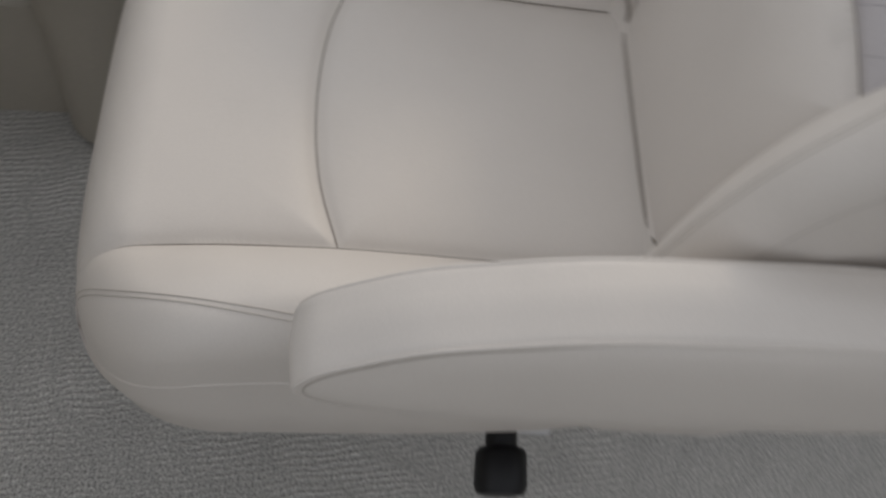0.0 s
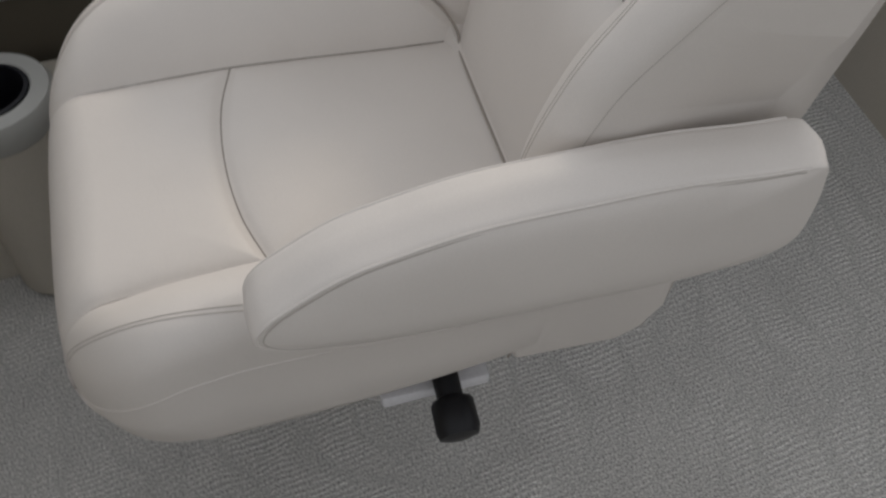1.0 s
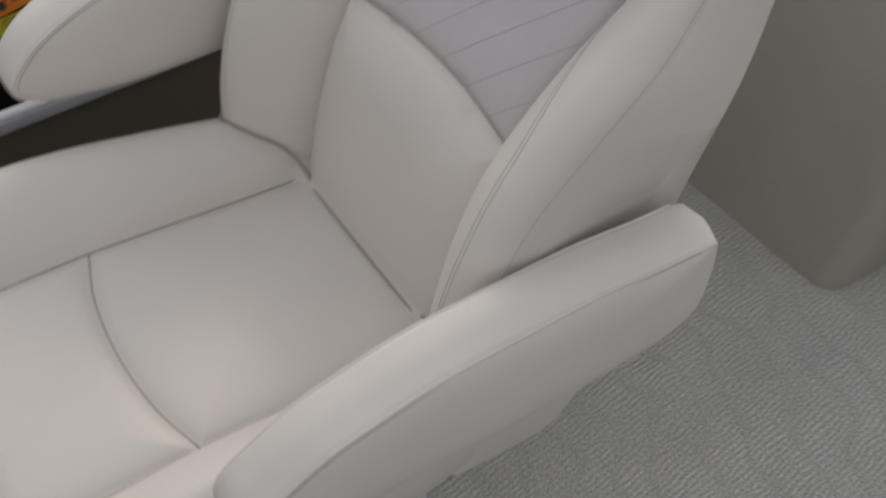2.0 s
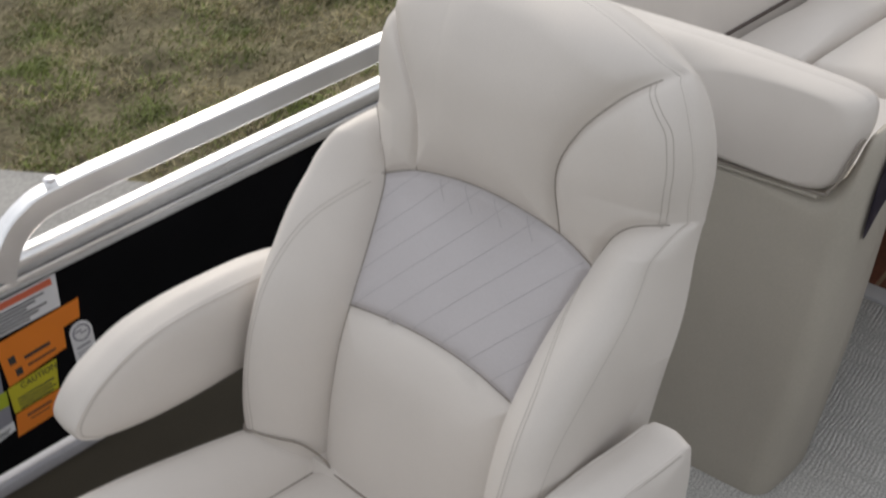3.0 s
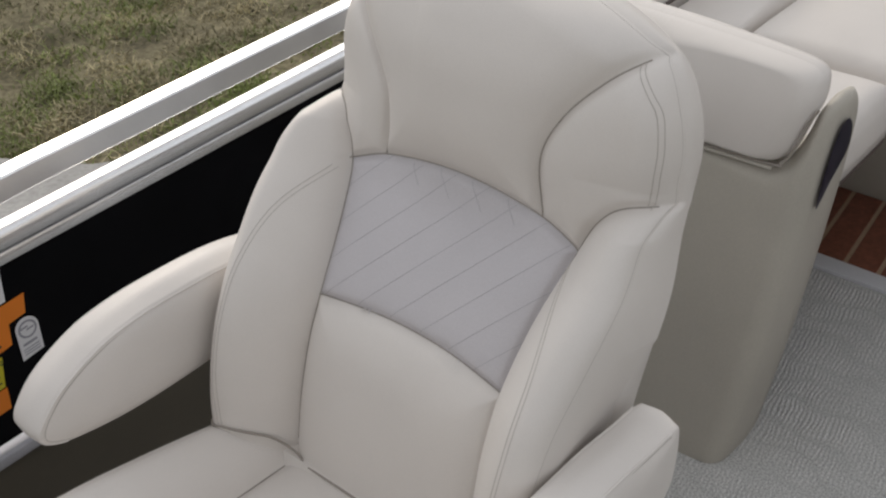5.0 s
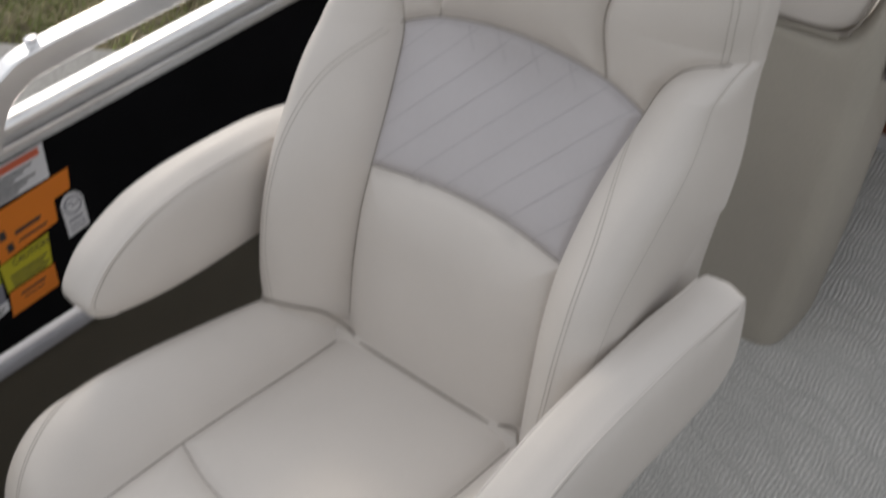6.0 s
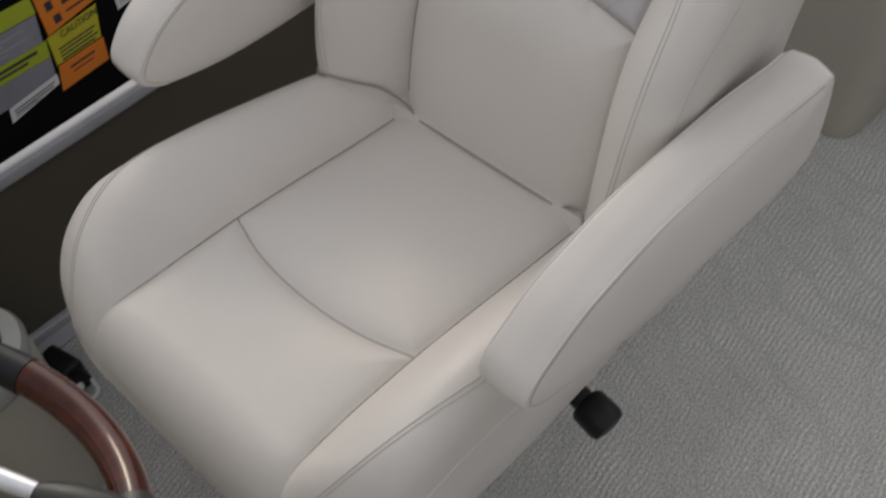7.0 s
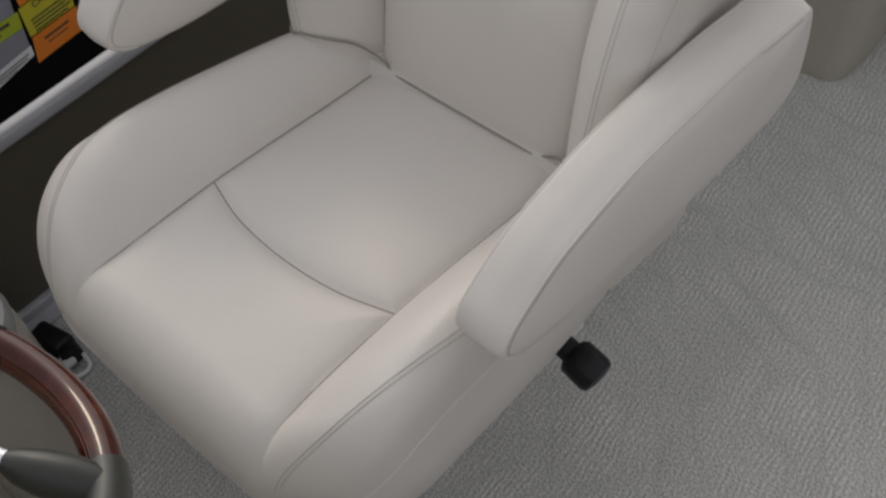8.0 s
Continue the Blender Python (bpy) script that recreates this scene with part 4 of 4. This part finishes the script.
def printed(owner, corner, along, down, lines, mat, layer, fill=0.9):
    """Plain bars standing for small print: rows of (offset, length share, height)."""
    c, a, d = np.array(corner), np.array(along), np.array(down)
    for off, share, start, h in lines:
        p = [c + a * start + d * off, c + a * (start + share) + d * off, c + a * (start + share) + d * (off + h), c + a * start + d * (off + h)]
        x0 = FX - 0.004 + 0.0012 * layer
        raw("print", [(x0, q[0] + 0.020, q[1] - 0.012) for q in p], [(0, 1, 2, 3)], mat, owner, smooth=False)


white = sticker("warning_label", [(-0.30, 0.712), (0.063, 0.719), (0.055, 0.656), (-0.30, 0.650)], PAPER, "white printed warning label with a red heading band")
printed(white, (-0.30, 0.710), (0.36, 0.007), (0, -0.06), [(0.02, 0.98, 0.0, 0.22)], REDINK, 1)
printed(white, (-0.30, 0.710), (0.36, 0.007), (0, -0.06), [(0.07, 0.62, 0.05, 0.11), *[(0.32 + 0.11 * k, 0.90 - 0.05 * (k % 3), 0.03, 0.05) for k in range(6)]], INK, 2)
o1 = sticker("warning_tag", [(-0.072, 0.645), (0.088, 0.655), (0.080, 0.618), (0.047, 0.614), (0.041, 0.574), (-0.073, 0.556)], ORANGE, "orange warning tag with faint black print", 2)
printed(o1, (-0.06, 0.61), (0.09, 0.006), (0, -0.05), [(0.0, 0.14, 0.0, 0.32), (0.55, 0.14, 0.06, 0.3), (0.25, 0.55, 0.30, 0.14), (0.62, 0.6, 0.32, 0.08)], INK, 2)
y1 = sticker("caution_tag", [(-0.077, 0.553), (0.018, 0.562), (0.006, 0.504), (-0.080, 0.500)], YELLOW, "yellow caution tag with black print", 1)
printed(y1, (-0.070, 0.536), (0.075, 0.004), (0, -0.04), [(0.25 + 0.17 * k, 0.95 - 0.1 * (k % 2), 0.03, 0.08) for k in range(4)], INK, 1)
font = bpy.data.curves.new("caution_text", "FONT")
font.body, font.size, font.extrude = "CAUTION", 0.0165, 0.0001
holder_text = new("caution_text", font)
letters = bpy.data.meshes.new_from_object(holder_text.evaluated_get(bpy.context.evaluated_depsgraph_get()))
bpy.data.objects.remove(holder_text)
bm = bmesh.new()
bm.from_mesh(letters)
for v in bm.verts:
    v.co = (FX - 0.004 + 0.0026 + v.co.z, -0.036 + v.co.x * 0.95, 0.5295 + v.co.x * 0.07 + v.co.y)
part("lettering", bm, INK, y1, "black word CAUTION", smooth=False)
o2 = sticker("warning_tag", [(-0.079, 0.498), (0.008, 0.502), (0.003, 0.459), (-0.089, 0.453)], ORANGE, "orange warning tag below the caution tag", 2)
printed(o2, (-0.065, 0.487), (0.06, 0.003), (0, -0.03), [(0.0, 0.8, 0.05, 0.14), (0.35, 0.65, 0.1, 0.08)], INK, 2)
sticker("care_label", [(-0.30, 0.640), (-0.076, 0.632), (-0.076, 0.602), (-0.30, 0.606)], LIME, "lime green label strip", 1)
s1 = sticker("care_label", [(-0.30, 0.604), (-0.078, 0.600), (-0.085, 0.552), (-0.30, 0.556)], SILVER, "grey metallic label with print", 1)
printed(s1, (-0.29, 0.598), (0.20, -0.002), (0, -0.04), [(0.15 + 0.2 * k, 0.9 - 0.2 * (k % 2), 0.03, 0.09) for k in range(4)], PALEINK, 1)
g2 = sticker("care_label", [(-0.30, 0.555), (-0.080, 0.551), (-0.084, 0.522), (-0.30, 0.524)], LIME, "lime green label strip with black print", 1)
printed(g2, (-0.29, 0.549), (0.20, -0.002), (0, -0.024), [(0.1, 0.9, 0.05, 0.25), (0.5, 0.8, 0.05, 0.2)], INK, 1)
sticker("care_label", [(-0.30, 0.523), (-0.084, 0.521), (-0.090, 0.478), (-0.30, 0.480)], SILVER, "grey metallic label with print", 1)
w2 = sticker("part_label", [(-0.180, 0.478), (-0.087, 0.488), (-0.089, 0.470), (-0.185, 0.452)], PAPER, "small white printed strip", 2)
printed(w2, (-0.176, 0.474), (0.082, 0.008), (0, -0.018), [(0.15, 0.95, 0.02, 0.14), (0.45, 0.9, 0.02, 0.14), (0.72, 0.6, 0.02, 0.1)], INK, 2)
arch = [(0.050, 0.530), (0.092, 0.535)] + [(0.0745 + 0.0215 * math.cos(a), 0.588 + 0.0215 * math.sin(a)) for a in np.linspace(-0.1, math.pi + 0.1, 14)]
ar = sticker("inspection_label", arch, PAPER, "small white arch-topped label with a round mark", 1)
x0 = FX - 0.004 + 0.0014
ringm = [(0.0745 + r * math.cos(a), 0.586 + r * math.sin(a)) for r in (0.0175, 0.0135) for a in np.linspace(0, math.tau, 28, endpoint=False)]
raw("print", [(x0, a + 0.020, b - 0.012) for a, b in ringm], [(i, (i + 1) % 28, 28 + (i + 1) % 28, 28 + i) for i in range(28)], PALEINK, ar, smooth=False)
printed(ar, (0.061, 0.592), (0.028, 0.002), (0, -0.012), [(0.0, 0.5, 0.05, 0.3), (0.5, 0.5, 0.4, 0.3)], PALEINK, 1)
printed(ar, (0.055, 0.561), (0.034, 0.002), (0, -0.026), [(0.0, 0.8, 0.1, 0.2), (0.42, 0.9, 0.05, 0.08), (0.62, 0.9, 0.05, 0.08), (0.82, 0.9, 0.05, 0.08)], PALEINK, 1)

# ---- clutter on the deck by the fence ----
plug = thing("wire_plug", (-0.60, -0.305, 0), "black wiring connector with a white wire loop on the carpet", "connector")
part("body", box((-0.655, -0.335, 0.0), (-0.575, -0.290, 0.035), 0.010, 3, Matrix.Translation((-0.615, -0.31, 0)) @ Matrix.Rotation(radians(12), 4, "Z") @ Matrix.Translation((0.615, 0.31, 0))), RUBBER, plug)
part("socket", lathe([(0.018, 0), (0.02, 0.004), (0.02, 0.022), (0.012, 0.026)], (-0.575, -0.305, 0.016), 16, (1, -0.2, 0)), RUBBER, plug)
loop = spline([(-0.560, -0.312, 0.02), (-0.545, -0.335, 0.01), (-0.520, -0.325, 0.008), (-0.522, -0.298, 0.008), (-0.548, -0.292, 0.014)], 30)
part("wire", tube(loop, 0.004, 8), PAPER, plug, "white wire loop")
part("clip", box((-0.568, -0.330, 0.012), (-0.540, -0.308, 0.024), 0.004), PAPER, plug)
